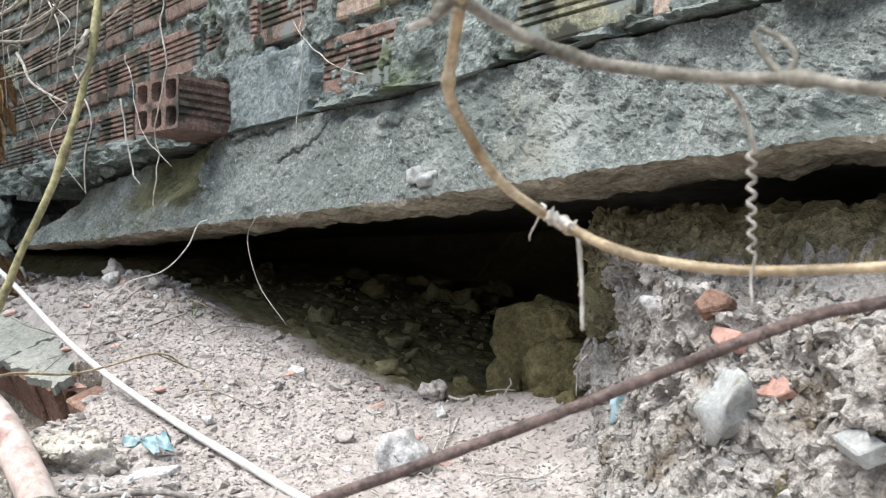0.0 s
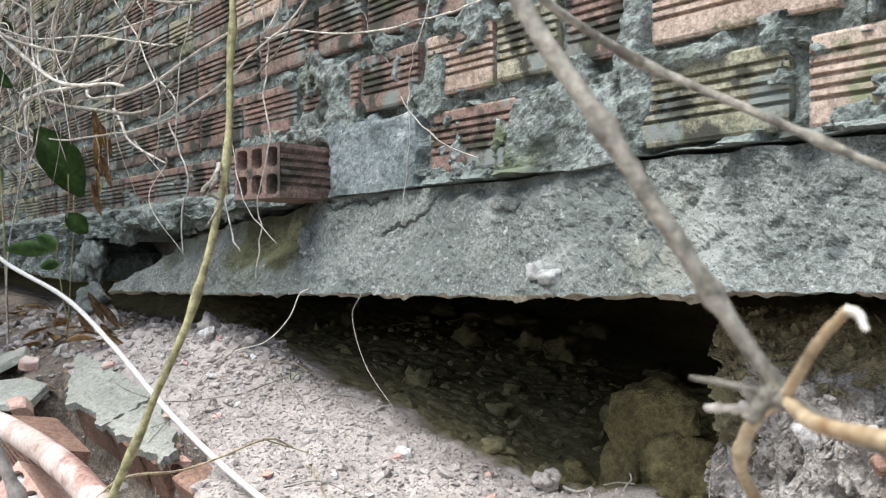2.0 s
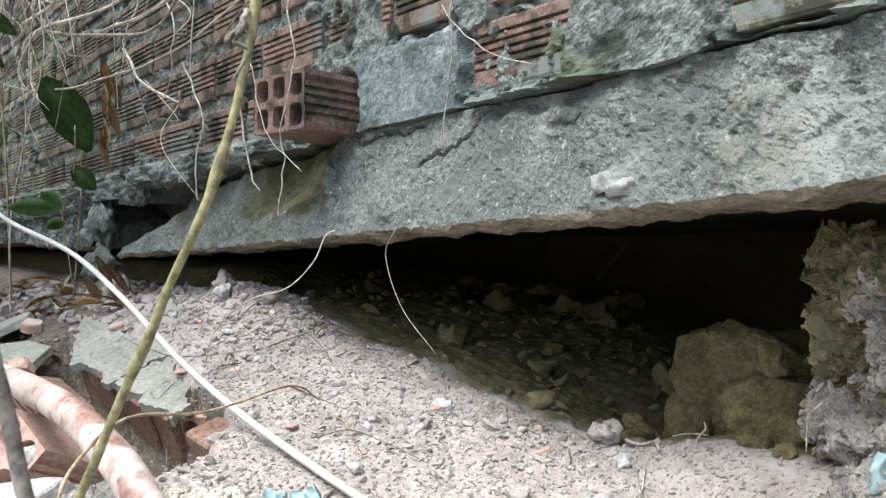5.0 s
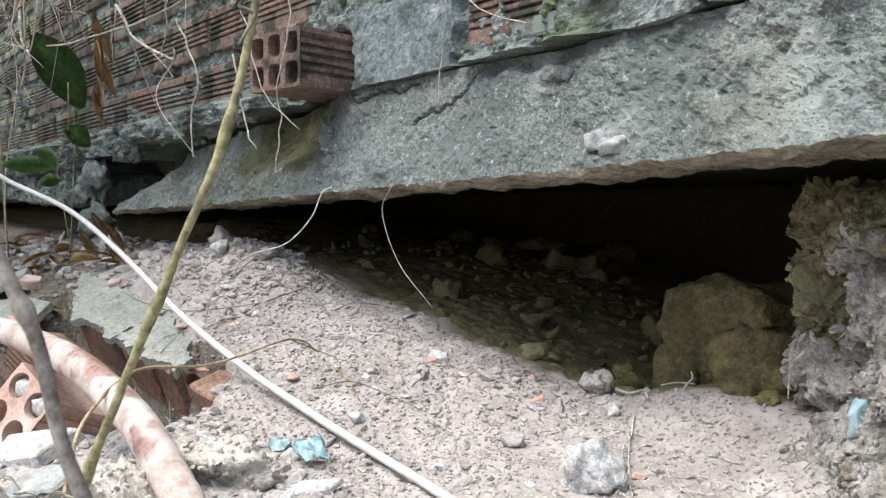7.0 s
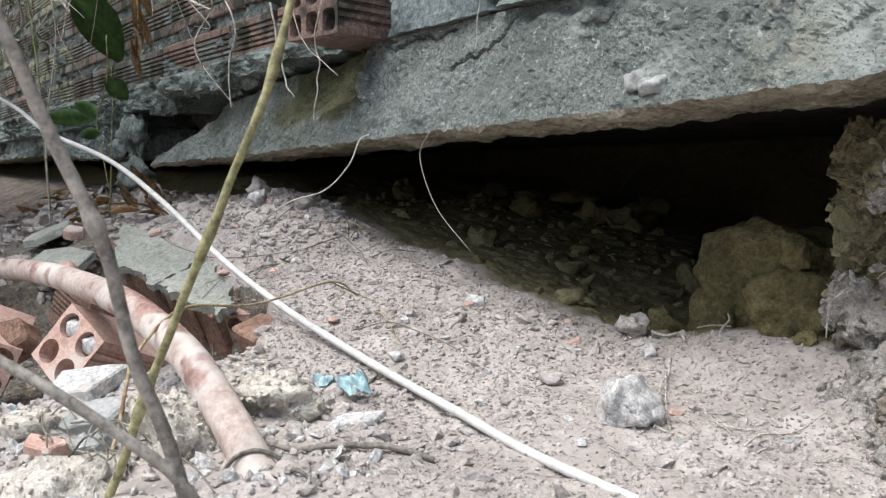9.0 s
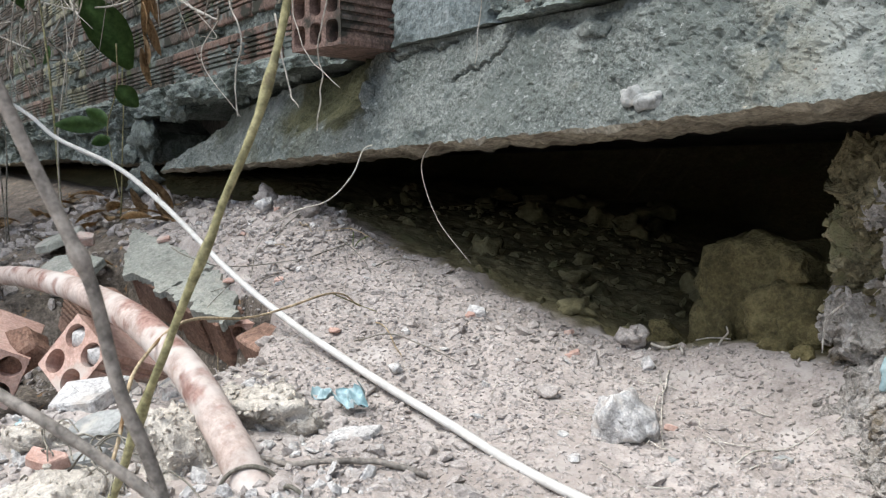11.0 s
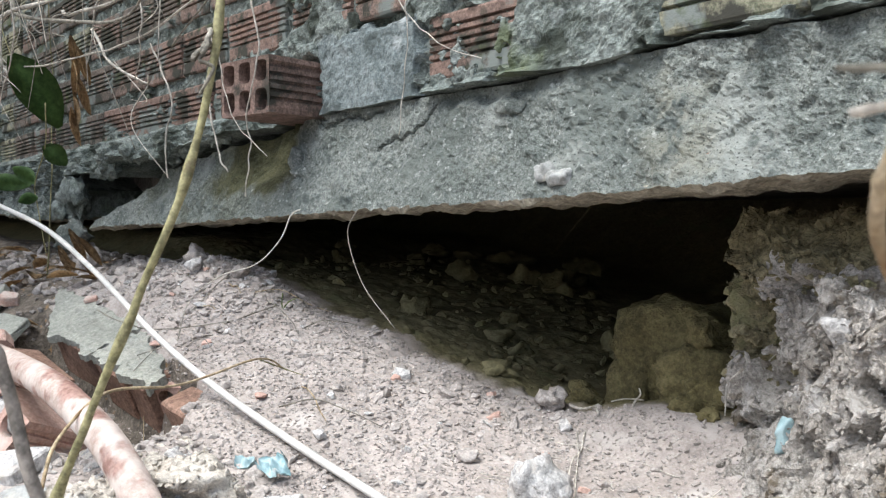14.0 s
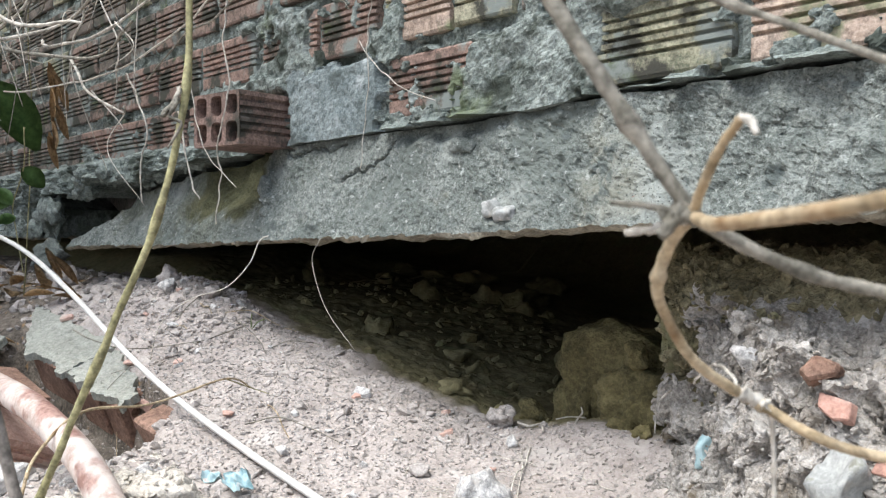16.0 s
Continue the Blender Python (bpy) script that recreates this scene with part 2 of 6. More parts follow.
M_LUMP = surface("pale_lump", (0.27, 0.28, 0.27), (0.40, 0.41, 0.395), 16, 200, stain=[((0.45, 0.43, 0.39), (0.58, 0.68), 22.0), ((0.20, 0.20, 0.165), (0.62, 0.70), 30.0)], bump=0.5, depth=0.002, grit=0.5)
M_SALMON = surface("dusty_salmon_brick", (0.33, 0.185, 0.145), (0.47, 0.295, 0.245), 14, 240, stain=[((0.46, 0.38, 0.34), (0.56, 0.66), 18.0)], bump=0.5, depth=0.002, grit=0.5)
M_ROD = surface("white_plastic", (0.52, 0.51, 0.48), (0.68, 0.67, 0.64), 8, 90, stain=[((0.45, 0.40, 0.35), (0.645, 0.705), 10.0)], rough=0.45, bump=0.1, depth=0.001, grit=0.15)
M_PIPE = surface("rusty_painted_pipe", (0.37, 0.285, 0.245), (0.54, 0.455, 0.41), 9, 140, stain=[((0.58, 0.525, 0.485), (0.50, 0.62), 8.0), ((0.33, 0.20, 0.16), (0.62, 0.72), 26.0)], rough=0.7, bump=0.4, depth=0.002, grit=0.45, mask=("rust", (0.17, 0.078, 0.060), (0.38, 0.235, 0.195)))
M_REBAR = surface("rusty_steel", (0.07, 0.05, 0.045), (0.17, 0.125, 0.11), 20, 250, rough=0.75, bump=0.7, depth=0.002)
M_TAN = surface("dry_tan_vine", (0.27, 0.205, 0.12), (0.49, 0.395, 0.265), 26, 180, stain=[((0.19, 0.115, 0.055), (0.58, 0.66), 20.0), ((0.55, 0.49, 0.385), (0.60, 0.68), 14.0)], rough=0.7, bump=0.5, depth=0.001)
M_BARK = surface("grey_twig_bark", (0.115, 0.108, 0.086), (0.30, 0.28, 0.235), 30, 220, stain=[((0.08, 0.070, 0.055), (0.58, 0.66), 34.0), ((0.40, 0.375, 0.325), (0.60, 0.68), 22.0)], rough=0.8, bump=0.7, depth=0.0012)
M_DARKBARK = surface("dark_twig_bark", (0.17, 0.155, 0.136), (0.33, 0.30, 0.265), 24, 170, rough=0.8, bump=0.5, depth=0.001)
M_OLIVE = surface("olive_stem_bark", (0.175, 0.164, 0.078), (0.36, 0.338, 0.185), 18, 150, stain=[((0.14, 0.11, 0.07), (0.630, 0.690), 22.0)], rough=0.65, bump=0.4, depth=0.001)
M_ROOT = surface("pale_dry_root", (0.33, 0.30, 0.25), (0.60, 0.57, 0.51), 20, 150, rough=0.8, bump=0.3, depth=0.001)
M_LEAF = surface("green_leaf", (0.040, 0.088, 0.022), (0.095, 0.175, 0.050), 14, 90, rough=0.5, bump=0.2, depth=0.001, grit=0.3)
M_FARLEAF = surface("yellowish_foliage", (0.09, 0.15, 0.03), (0.24, 0.30, 0.08), 10, 60, rough=0.6, bump=0.2, depth=0.001)
M_DRYLEAF = surface("dry_leaf", (0.24, 0.15, 0.075), (0.46, 0.33, 0.19), 20, 120, rough=0.7, bump=0.3, depth=0.001)
M_BLUE = surface("blue_plastic", (0.28, 0.43, 0.46), (0.44, 0.57, 0.59), 30, 150, stain=[((0.5, 0.48, 0.45), (0.620, 0.680), 25.0)], rough=0.4, bump=0.2, depth=0.001, grit=0.3)
M_INNER = surface("slab_underside", (0.15, 0.145, 0.13), (0.25, 0.24, 0.215), 8, 90)


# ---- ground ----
def shade_edge(x):
    """Where the dirt's colour turns to the painted shade of the hollow."""
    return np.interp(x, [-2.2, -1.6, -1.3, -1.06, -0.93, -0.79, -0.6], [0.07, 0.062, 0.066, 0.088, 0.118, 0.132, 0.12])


def slab_plane(x, y):
    """The upper face of the fallen piece of brickwork."""
    return -0.090 - 0.0957 * (x + 1.945) + 0.403 * (y + 0.173)


def ground_base(x, y):
    u = smooth(0.6, 1.85, -x)
    z = -0.235 + 0.2 * u + 0.03 * np.maximum(-x - 1.8, 0)
    z = z - 0.36 * u * np.clip(-y, 0, 0.45)
    z = z - 0.06 * smooth(0.4, 0.9, -y) * smooth(3.0, 1.4, -x)
    z = z - (0.095 + 0.045 * smooth(1.25, 1.45, -x)) * smooth(0.212 + 0.07 * smooth(-1.33, -1.24, x), 0.240 + 0.07 * smooth(-1.33, -1.24, x), -y) * smooth(1.18, 1.30, -x) * (1 - smooth(0.38, 0.45, -y) * smooth(1.5, 1.34, -x)) * smooth(2.12, 1.95, -x)
    z = z + 0.05 * smooth(1.85, 2.2, -x) * smooth(0.1, 0.25, y)
    z = z + 0.035 * np.exp(-((x + 1.74) ** 2 / 0.03 + (y + 0.0) ** 2 / 0.012))
    z = z + 0.5 * smooth(1.1, 1.7, y)
    z = z + 0.065 * smooth(0.0, 0.13, y) * smooth(-1.02, -0.72, x)
    reach = np.interp(x, [-2.2, -1.75, -1.55, -1.4, -1.28], [-0.175, -0.17, -0.20, -0.235, -0.262])
    under = smooth(-2.24, -2.12, x) * smooth(-1.24, -1.32, x) * smooth(reach + 0.02, reach - 0.015, y)
    z = z - under * np.maximum(z - slab_plane(x, y) + 0.022, 0)
    return z + 0.2 * smooth(-0.45, -0.2, x) * smooth(-0.15, 0.1, y)


def ground_z(x, y):
    near = smooth(6.0, 2.5, np.hypot(x + 1, y))
    n = 0.007 * fbm(x, y, 0, 7, 3, 3) + 0.0024 * fbm(x, y, 0, 34, 5, 11, 0.6)
    patch = smooth(-0.35, 0.35, fbm(x, y, 3, 6, 3, 37))
    crumb = np.maximum(fbm(x, y, 0.5, 52, 3, 31, 0.6) - 0.08, 0) ** 0.8 * 0.0040 * (0.3 + 0.7 * patch)
    crumb = crumb + 0.0026 * smooth(0.20, 0.32, fbm(x, y, 7, 44, 3, 33, 0.55)) * patch
    heap = 1 + 0.4 * np.exp(-((x + 1.74) ** 2 / 0.05 + (y + 0.0) ** 2 / 0.02))
    return ground_base(x, y) + (n + crumb) * near * heap + (1 - near) * 0.12 * fbm(x, y, 0, 0.3, 3, 9)


def spaced(lo, hi, step, far_lo, far_hi):
    mid = np.arange(lo, hi, step)
    a, b, s = [], [], step
    v = lo
    while v > far_lo:
        s *= 1.35
        v -= s
        a.append(v)
    v, s = mid[-1], step
    while v < far_hi:
        s *= 1.35
        v += s
        b.append(v)
    return np.array(a[::-1] + list(mid) + b)


gx = np.concatenate([spaced(-3.1, -1.9, 0.0075, -60, -1.91), np.arange(-1.9, -0.5, 0.0036), spaced(-0.5, 0.1, 0.0075, -0.49, 60)])
gy = np.concatenate([spaced(-0.75, -0.45, 0.0065, -60, -0.46), np.arange(-0.45, 0.25, 0.0036), spaced(0.25, 0.75, 0.0075, 0.26, 60)])
X, Y = np.meshgrid(gx, gy, indexing="ij")
Z = ground_z(X, Y)
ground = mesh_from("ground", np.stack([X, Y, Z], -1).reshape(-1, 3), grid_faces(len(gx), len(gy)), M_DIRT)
ground.data.materials.append(M_SHADE)
ground.data.materials.append(M_LITTER_SHADE)
cx, cy = X[:-1, :-1], Y[:-1, :-1]
# Shade under the beam, painted into the dirt with a soft edge.
shade_tone = smooth(-0.012, 0.03, Y + 0.02 * fbm(X, Y, 0, 16, 4, 81) - shade_edge(X)) * (X > -6) * (X < 0.6)
ground.data.attributes.new("shade_tone", "FLOAT", "POINT").data.foreach_set("value", shade_tone.reshape(-1).astype(np.float32))
under = cy + 0.012 * fbm(cx, cy, 0, 22, 4, 79) > shade_edge(cx) + 0.03
# The trench floor takes the dark litter colour in place of shade.
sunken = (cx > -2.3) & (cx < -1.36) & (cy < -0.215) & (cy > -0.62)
litter_or_shade = sunken | (cx + 0.12 * fbm(cx, cy, 0, 8, 4, 85) + 0.25 * np.clip(cy + 0.1, -0.4, 0.2) < -2.12)
ground.data.polygons.foreach_set("material_index", np.where(under & (cx > -6) & (cx < 0.6) & (cy < 3), 1, np.where(litter_or_shade & (cx > -12), 2, 0)).reshape(-1).tolist())
tagged(ground, "dry pinkish-grey dirt slope scattered with crumbs", "ground", kind="structure")


# ---- earth bank that still carries the near end of the beam ----
foot = spline([(-0.72, 0.95), (-0.715, 0.5), (-0.71, 0.25), (-0.70, 0.125), (-0.62, 0.072), (-0.50, 0.008), (-0.40, -0.052), (-0.28, -0.125), (-0.12, -0.22), (0.1, -0.35), (0.5, -0.55)], 1)
foot = spline(foot, 40)
seg = np.r_[0, np.cumsum(np.linalg.norm(np.diff(foot, axis=0), axis=1))]
along = np.arange(0, seg[-1], 0.0042)
foot = np.stack([np.interp(along, seg, foot[:, k]) for k in (0, 1)], -1)
tan = np.gradient(foot, axis=0)
tan /= np.linalg.norm(tan, axis=1)[:, None]
out = np.stack([tan[:, 1], -tan[:, 0]], -1)
front = smooth(0.14, -0.05, foot[:, 1])
face_v, top_v = np.linspace(0, 1, 64), np.linspace(0, 1, 90)[1:] ** 1.25
B = np.zeros((len(foot), len(face_v) + len(top_v), 3))
lean = 0.015 + 0.055 * front
crest = 0.05 - 0.085 * front
for n, v in enumerate(face_v):
    o = lean * (1 - v) ** 1.2 - 0.02 * np.sin(v * np.pi) * (1 - front)
    B[:, n, :2] = foot + out * (o + 0.0)[:, None]
    B[:, n, 2] = -0.275 + (crest + 0.275) * v ** 0.9
for n, v in enumerate(top_v):
    inner = np.stack([foot[:, 0] * 0.55 + 0.12, np.maximum(foot[:, 1] + 0.5, 0.35)], -1)
    B[:, len(face_v) + n, :2] = foot + (inner - foot) * v
    q = B[:, len(face_v) + n]
    q[:, 2] = crest + (0.066 - crest) * smooth(0.0, 0.13, q[:, 1] - foot[:, 1] * front) * smooth(-0.02, 0.12, q[:, 1]) + 0.0 * v
ax = np.stack([np.repeat(out[:, :1], B.shape[1], 1), np.repeat(out[:, 1:], B.shape[1], 1)], -1)
x, y, z = B[..., 0], B[..., 1], B[..., 2]
d = (0.007 + 0.013 * front[:, None]) * fbm(x, y, z, 13, 3, 71) + 0.018 * np.abs(fbm(x, y, z, 24, 4, 72, 0.55)) - 0.005 * np.abs(fbm(x, y, z, 60, 2, 73, 0.5))
hole = np.maximum(fbm(x, y, z * 1.2, 19, 2, 76) - 0.3, 0) * 0.085 + 0.011 * smooth(0.09, 0.0, np.abs(fbm(x, y, z, 17, 3, 77))) + 0.003 * smooth(0.12, 0.0, np.abs(fbm(x, y, z, 48, 2, 83)))
vert = np.r_[np.ones(len(face_v)), np.exp(-np.arange(len(top_v)) / 6.0)]
B[..., :2] += ax * ((d - hole) * (0.3 + 0.7 * vert))[..., None]
B[..., 2] += 0.012 * fbm(x, y, z, 24, 4, 74, 0.6) + 0.006 * np.abs(fbm(x, y, z, 60, 3, 75))
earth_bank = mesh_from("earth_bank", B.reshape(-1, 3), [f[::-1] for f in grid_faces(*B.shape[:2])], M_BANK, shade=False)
earth_bank.data.materials.append(M_BANKSHADE)
mid = (x + y * 0)[:-1, :-1], y[:-1, :-1], z[:-1, :-1]
# Faces above the beam's shadow line get the shaded colour.
shade_tone = (mid[2] + 0.018 * fbm(mid[0], mid[1], mid[2], 24, 4, 78) > 0.030 - 0.22 * mid[1] - 0.105 * smooth(0.09, 0.115, mid[1])) & (mid[1] > -0.04)
# A dark patch low on the right paints an overhang's shade.
shade_tone |= (mid[0] > -0.335 + 0.05 * fbm(mid[0], mid[1], mid[2], 20, 3, 86)) & (mid[2] < -0.162 + 0.02 * fbm(mid[0], mid[1], mid[2], 30, 3, 87))
earth_bank.data.polygons.foreach_set("material_index", shade_tone.reshape(-1).astype(int).tolist())
tagged(earth_bank, "crumbling earth bank carrying the end of the beam", "earth", kind="structure")
BANK_FACE = B[:, 6 : len(face_v) + 22].reshape(-1, 3)
BANK_FACE = BANK_FACE[(BANK_FACE[:, 0] < 0.05) & (BANK_FACE[:, 1] < 0.3)]


# ---- foundation beam ----
def beam_bottom(x):
    return 0.092 + 0.028 * (x + 0.83) + 0.003 * smooth(-0.75, -0.5, x) - 0.006 * smooth(-0.4, -0.1, x) + 0.006 * smooth(-1.7, -2.2, x)


def beam_top(x):
    return np.interp(x, [-2.27, -2.21, -2.12, -2.03, -1.985, -1.965, -1.93, -1.8, -1.71, -1.57, -1.5, -1.45, -0.9, -0.7], [0.070, 0.085, 0.105, 0.138, 0.148, 0.172, 0.176, 0.192, 0.204, 0.216, 0.228, 0.237, 0.238, 0.244])


CRACKS = [[(-1.19, 0.166), (-1.176, 0.175), (-1.152, 0.187), (-1.135, 0.186), (-1.116, 0.195), (-1.091, 0.197), (-1.078, 0.208), (-1.066, 0.226)], [(-1.375, 0.229), (-1.34, 0.222), (-1.287, 0.228), (-1.24, 0.221), (-1.20, 0.224)], [(-1.40, 0.215), (-1.41, 0.19), (-1.425, 0.165), (-1.42, 0.14)]]


def far_from(x, z, line):
    """Distance on the beam's face from a broken line."""
    out = 9.0
    for (a, b), (c, d) in zip(line, line[1:]):
        u = np.clip(((x - a) * (c - a) + (z - b) * (d - b)) / ((c - a) ** 2 + (d - b) ** 2), 0, 1)
        out = np.minimum(out, np.hypot(x - a - u * (c - a), z - b - u * (d - b)))
    return out


def beam(name, x0, x1, step, seed, top, bottom, front, depth, lumps):
    xs = np.arange(x0, x1 + step / 2, step)
    v1, v2 = np.linspace(0, 1, 50), np.linspace(0, 1, 40)[1:]
    nv = len(v1) + len(v2) + 2
    P = np.zeros((len(xs), nv, 3))
    zt = top(xs) + (0.0012 + 0.003 * smooth(-1.5, -1.7, xs)) * fbm(xs, 0, seed, 30, 3, seed)
    zb = bottom(xs) + 0.0022 * fbm(xs, 4, seed, 80, 3, seed, 0.7)
    for n, v in enumerate(v1):
        z = zt + (zb - zt) * v
        P[:, n] = np.stack([xs, front(xs, z), z], -1)
    for n, v in enumerate(v2):
        y0 = P[:, len(v1) - 1, 1]
        P[:, len(v1) + n] = np.stack([xs, y0 + (depth - y0) * v, zb + 0.004 * v], -1)
    P[:, -2] = np.stack([xs, xs * 0 + depth, zt], -1)
    P[:, -1] = np.stack([xs, xs * 0 + 0.06, zt], -1)
    f = P[:, : len(v1)]
    x, z = f[..., 0], f[..., 2]
    amp = lumps(x, z)
    d = amp * (0.006 * fbm(x, 0, z, 14, 3, seed + 1) + 0.0042 * fbm(x, 1, z, 48, 4, seed + 2, 0.65)) + 0.0016 * fbm(x, 2, z, 130, 3, seed + 3)
    flake = smooth(0.0, 0.02, fbm(x, 6, z, 19, 4, seed + 11, 0.6)) + smooth(0.18, 0.22, fbm(x, 7, z, 30, 4, seed + 12, 0.6)) - smooth(0.30, 0.34, fbm(x, 8, z, 25, 4, seed + 13, 0.65))
    d = d + (0.0009 + 0.0010 * smooth(-1.0, -0.65, x) * smooth(0.11, 0.15, z)) * flake
    for crack in CRACKS:
        w = 0.008 * fbm(x, 9, z, 42, 4, seed + 14)
        d = d - 0.009 * smooth(0.0028, 0.0008, far_from(x + w, z + w, crack))
    pit = np.maximum(fbm(x, 3, z, 36, 4, seed + 4, 0.65) - 0.7, 0) * 0.012 * np.maximum(amp - 0.4, 0)
    f[..., 1] -= d - pit
    f[..., 0] += 0.003 * fbm(x, 5, z, 40, 2, seed + 5)
    b = P[:, len(v1) : len(v1) + len(v2)]
    b[..., 2] += 0.006 * fbm(b[..., 0], b[..., 1], 0, 20, 4, seed + 6) - 0.004 * np.maximum(fbm(b[..., 0] * 0.5, b[..., 1] * 2.5, 1, 26, 2, seed + 7), 0)
    b[..., 1] += 0.012 * fbm(b[..., 0], 0, 7, 26, 3, seed + 8) * np.linspace(0, 1, len(v2))[None, :] ** 3
    faces = grid_faces(len(xs), nv, wrap=True)
    faces += [list(range(nv)), [(len(xs) - 1) * nv + k for k in range(nv)][::-1]]
    ob = mesh_from(name, P.reshape(-1, 3), faces, M_CONC, shade=False)
    ob.data.materials.append(M_MUD)
    n1 = len(v1) - 1
    e = 0.030 * fbm(x, 4, z, 22, 5, seed + 15, 0.65)
    moss = smooth(-1.73, -1.63, x + e) * smooth(-1.395, -1.43, x + 0.6 * e + 0.25 * (z - 0.16)) * smooth(0.095, 0.145, z + e)
    moss = np.maximum(moss, 0.45 * smooth(-0.1, 0.4, fbm(x, 8, z, 12, 5, seed + 16, 0.6)) * smooth(-1.3, -1.7, x))
    grown = np.zeros((len(xs), nv))
    grown[:, : len(v1)] = moss
    ob.data.attributes.new("moss", "FLOAT", "POINT").data.foreach_set("value", grown.reshape(-1).astype(np.float32))
    index = np.zeros((len(xs) - 1, nv), int)
    index[:, n1 : nv - 2] = 1
    ob.data.polygons.foreach_set("material_index", index.reshape(-1).tolist() + [0, 0])
    return ob


def beam_front(x, z):
    h = np.clip((0.245 - z) / 0.165, 0, 1.2)
    y = 0.002 - 0.055 * h ** 1.4
    hollow = smooth(-1.66, -1.54, x) * smooth(-1.40, -1.425, x + 0.03 * fbm(x, 0, z, 30, 3, 5) + 0.25 * (z - 0.16)) * smooth(0.10, 0.17, z + 0.02 * fbm(x, 1, z, 24, 3, 6))
    ridge = np.exp(-(((x + 1.388 + 0.25 * (z - 0.16)) / 0.016) ** 2)) * smooth(0.115, 0.14, z) * smooth(0.235, 0.20, z)
    recess = smooth(-1.065, -1.05, x) * smooth(-0.885, -0.90, x) * smooth(0.214, 0.226, z + 0.006 * fbm(x, 3, z, 30, 3, 8))
    return y + 0.030 * hollow + 0.012 * recess - ridge * (0.008 + 0.010 * fbm(x, 2, z, 60, 4, 7))


def beam_lumps(x, z):
    return 0.42 + 0.55 * smooth(-1.0, -0.75, x) * smooth(0.11, 0.15, z) + 0.2 * smooth(0.13, 0.09, z)


beam_main = beam("foundation_beam", -2.27, 0.5, 0.0034, 100, beam_top, beam_bottom, beam_front, 0.16, beam_lumps)
tagged(beam_main, "rough grey concrete foundation beam undermined from below", "beam", kind="structure")
beam_far = beam("plinth", -6.0, -2.42, 0.008, 130, lambda x: 0.225 + 0 * x - 0.075 * smooth(-2.6, -2.42, x), lambda x: 0.078 + 0.03 * smooth(-2.6, -3.4, x) + 0 * x, lambda x, z: -0.03 - 0.03 * smooth(0.2, 0.05, z) + 0 * x, 0.16, lambda x, z: 1.7 + 0 * x)
beam_far.data.materials[0] = M_MORTAR
tagged(beam_far, "crumbling plastered plinth at the foot of the wall", "plinth", kind="structure")


def lump(name, at, size, seed, material, label, category, rough=0.3, sub=3, turn=(0, 0, 0), facet=0.5, group="", boxy=0.0):
    v, f = rock_data(seed, sub, rough, facet, boxy)
    ob = mesh_from(name, v * np.array(size), f, material)
    ob.matrix_world = pose(*at, *turn)
    tagged(ob, label, category, group)
    return ob


# hardened drips and lumps that stick to the beam's face
for at, size, seed in (((-0.922, -0.006, 0.206), (0.027, 0.009, 0.014), 3), ((-0.838, -0.040, 0.120), (0.017, 0.008, 0.014), 4), ((-0.815, -0.042, 0.114), (0.018, 0.008, 0.011), 6), ((-1.40, -0.022, 0.16), (0.016, 0.012, 0.03), 8), ((-1.385, -0.03, 0.125), (0.018, 0.012, 0.02), 9), ((-0.605, -0.03, 0.112), (0.014, 0.008, 0.006), 12)):
    ob = lump("mortar_blob", at, size, seed, M_LUMP if 0.1 < at[2] < 0.13 and at[0] > -1 else M_CONC, "", "", 0.35, 3)
    ob.parent, ob.matrix_parent_inverse = beam_main, Matrix()
crumb = lump("brick_crumb", (-0.632, -0.030, 0.124), (0.008, 0.006, 0.006), 15, M_BRICK[0], "", "")
crumb.parent, crumb.matrix_parent_inverse = beam_main, Matrix()

# lumps of squeezed-out mortar round the hole at the beam's end
for at, size, seed in (((-2.42, -0.045, 0.135), (0.07, 0.03, 0.055), 31), ((-2.50, -0.05, 0.11), (0.08, 0.03, 0.04), 32)):
    ob = lump("mortar_blob", at, size, seed, M_MORTAR, "", "", 0.45, 4)
    ob.parent, ob.matrix_parent_inverse = beam_far, Matrix()

# floor slab added over the hollow, to keep daylight out of it
bm = bmesh.new()
bmesh.ops.create_cube(bm, size=1.0, matrix=Matrix.LocRotScale((-2.7, 1.53, 0.185), None, (6.6, 2.8, 0.12)))
slab_over = part("slab", bm, M_INNER)
tagged(slab_over, "grey concrete slab added above the hollow to keep light out", "slab", kind="structure")


# ---- brick wall ----
def mortar_low(x):
    """The lower edge of the masonry, above the joint or the crack over the beam."""
    z = 0.2385 + 0.0035 * smooth(-1.10, -1.07, x) * smooth(-0.86, -0.90, x) + 0.010 * smooth(-0.79, -0.72, x)
    z = np.where(x < -1.5, np.interp(x, [-2.6, -2.45, -2.35, -2.22, -2.1, -1.99, -1.86, -1.77, -1.57, -1.5], [0.195, 0.19, 0.193, 0.177, 0.221, 0.203, 0.198, 0.216, 0.228, 0.2385]) + 0.006 * fbm(x, 0, 3, 26, 4, 205) * smooth(1.5, 1.65, -x), z)
    return z + 0.002 * fbm(x, 0, 0, 28, 3, 201) - 0.02 * smooth(2.45, 2.6, -x)


def box(x, z, x0, x1, z0, z1, soft, seed):
    x, z = x + 0.012 * fbm(x, seed, z, 30, 3, seed), z + 0.010 * fbm(x, seed + 3, z, 30, 3, seed + 1)
    return smooth(x0 - soft, x0 + soft, x) * smooth(x1 + soft, x1 - soft, x) * smooth(z0 - soft, z0 + soft, z) * smooth(z1 + soft, z1 - soft, z)


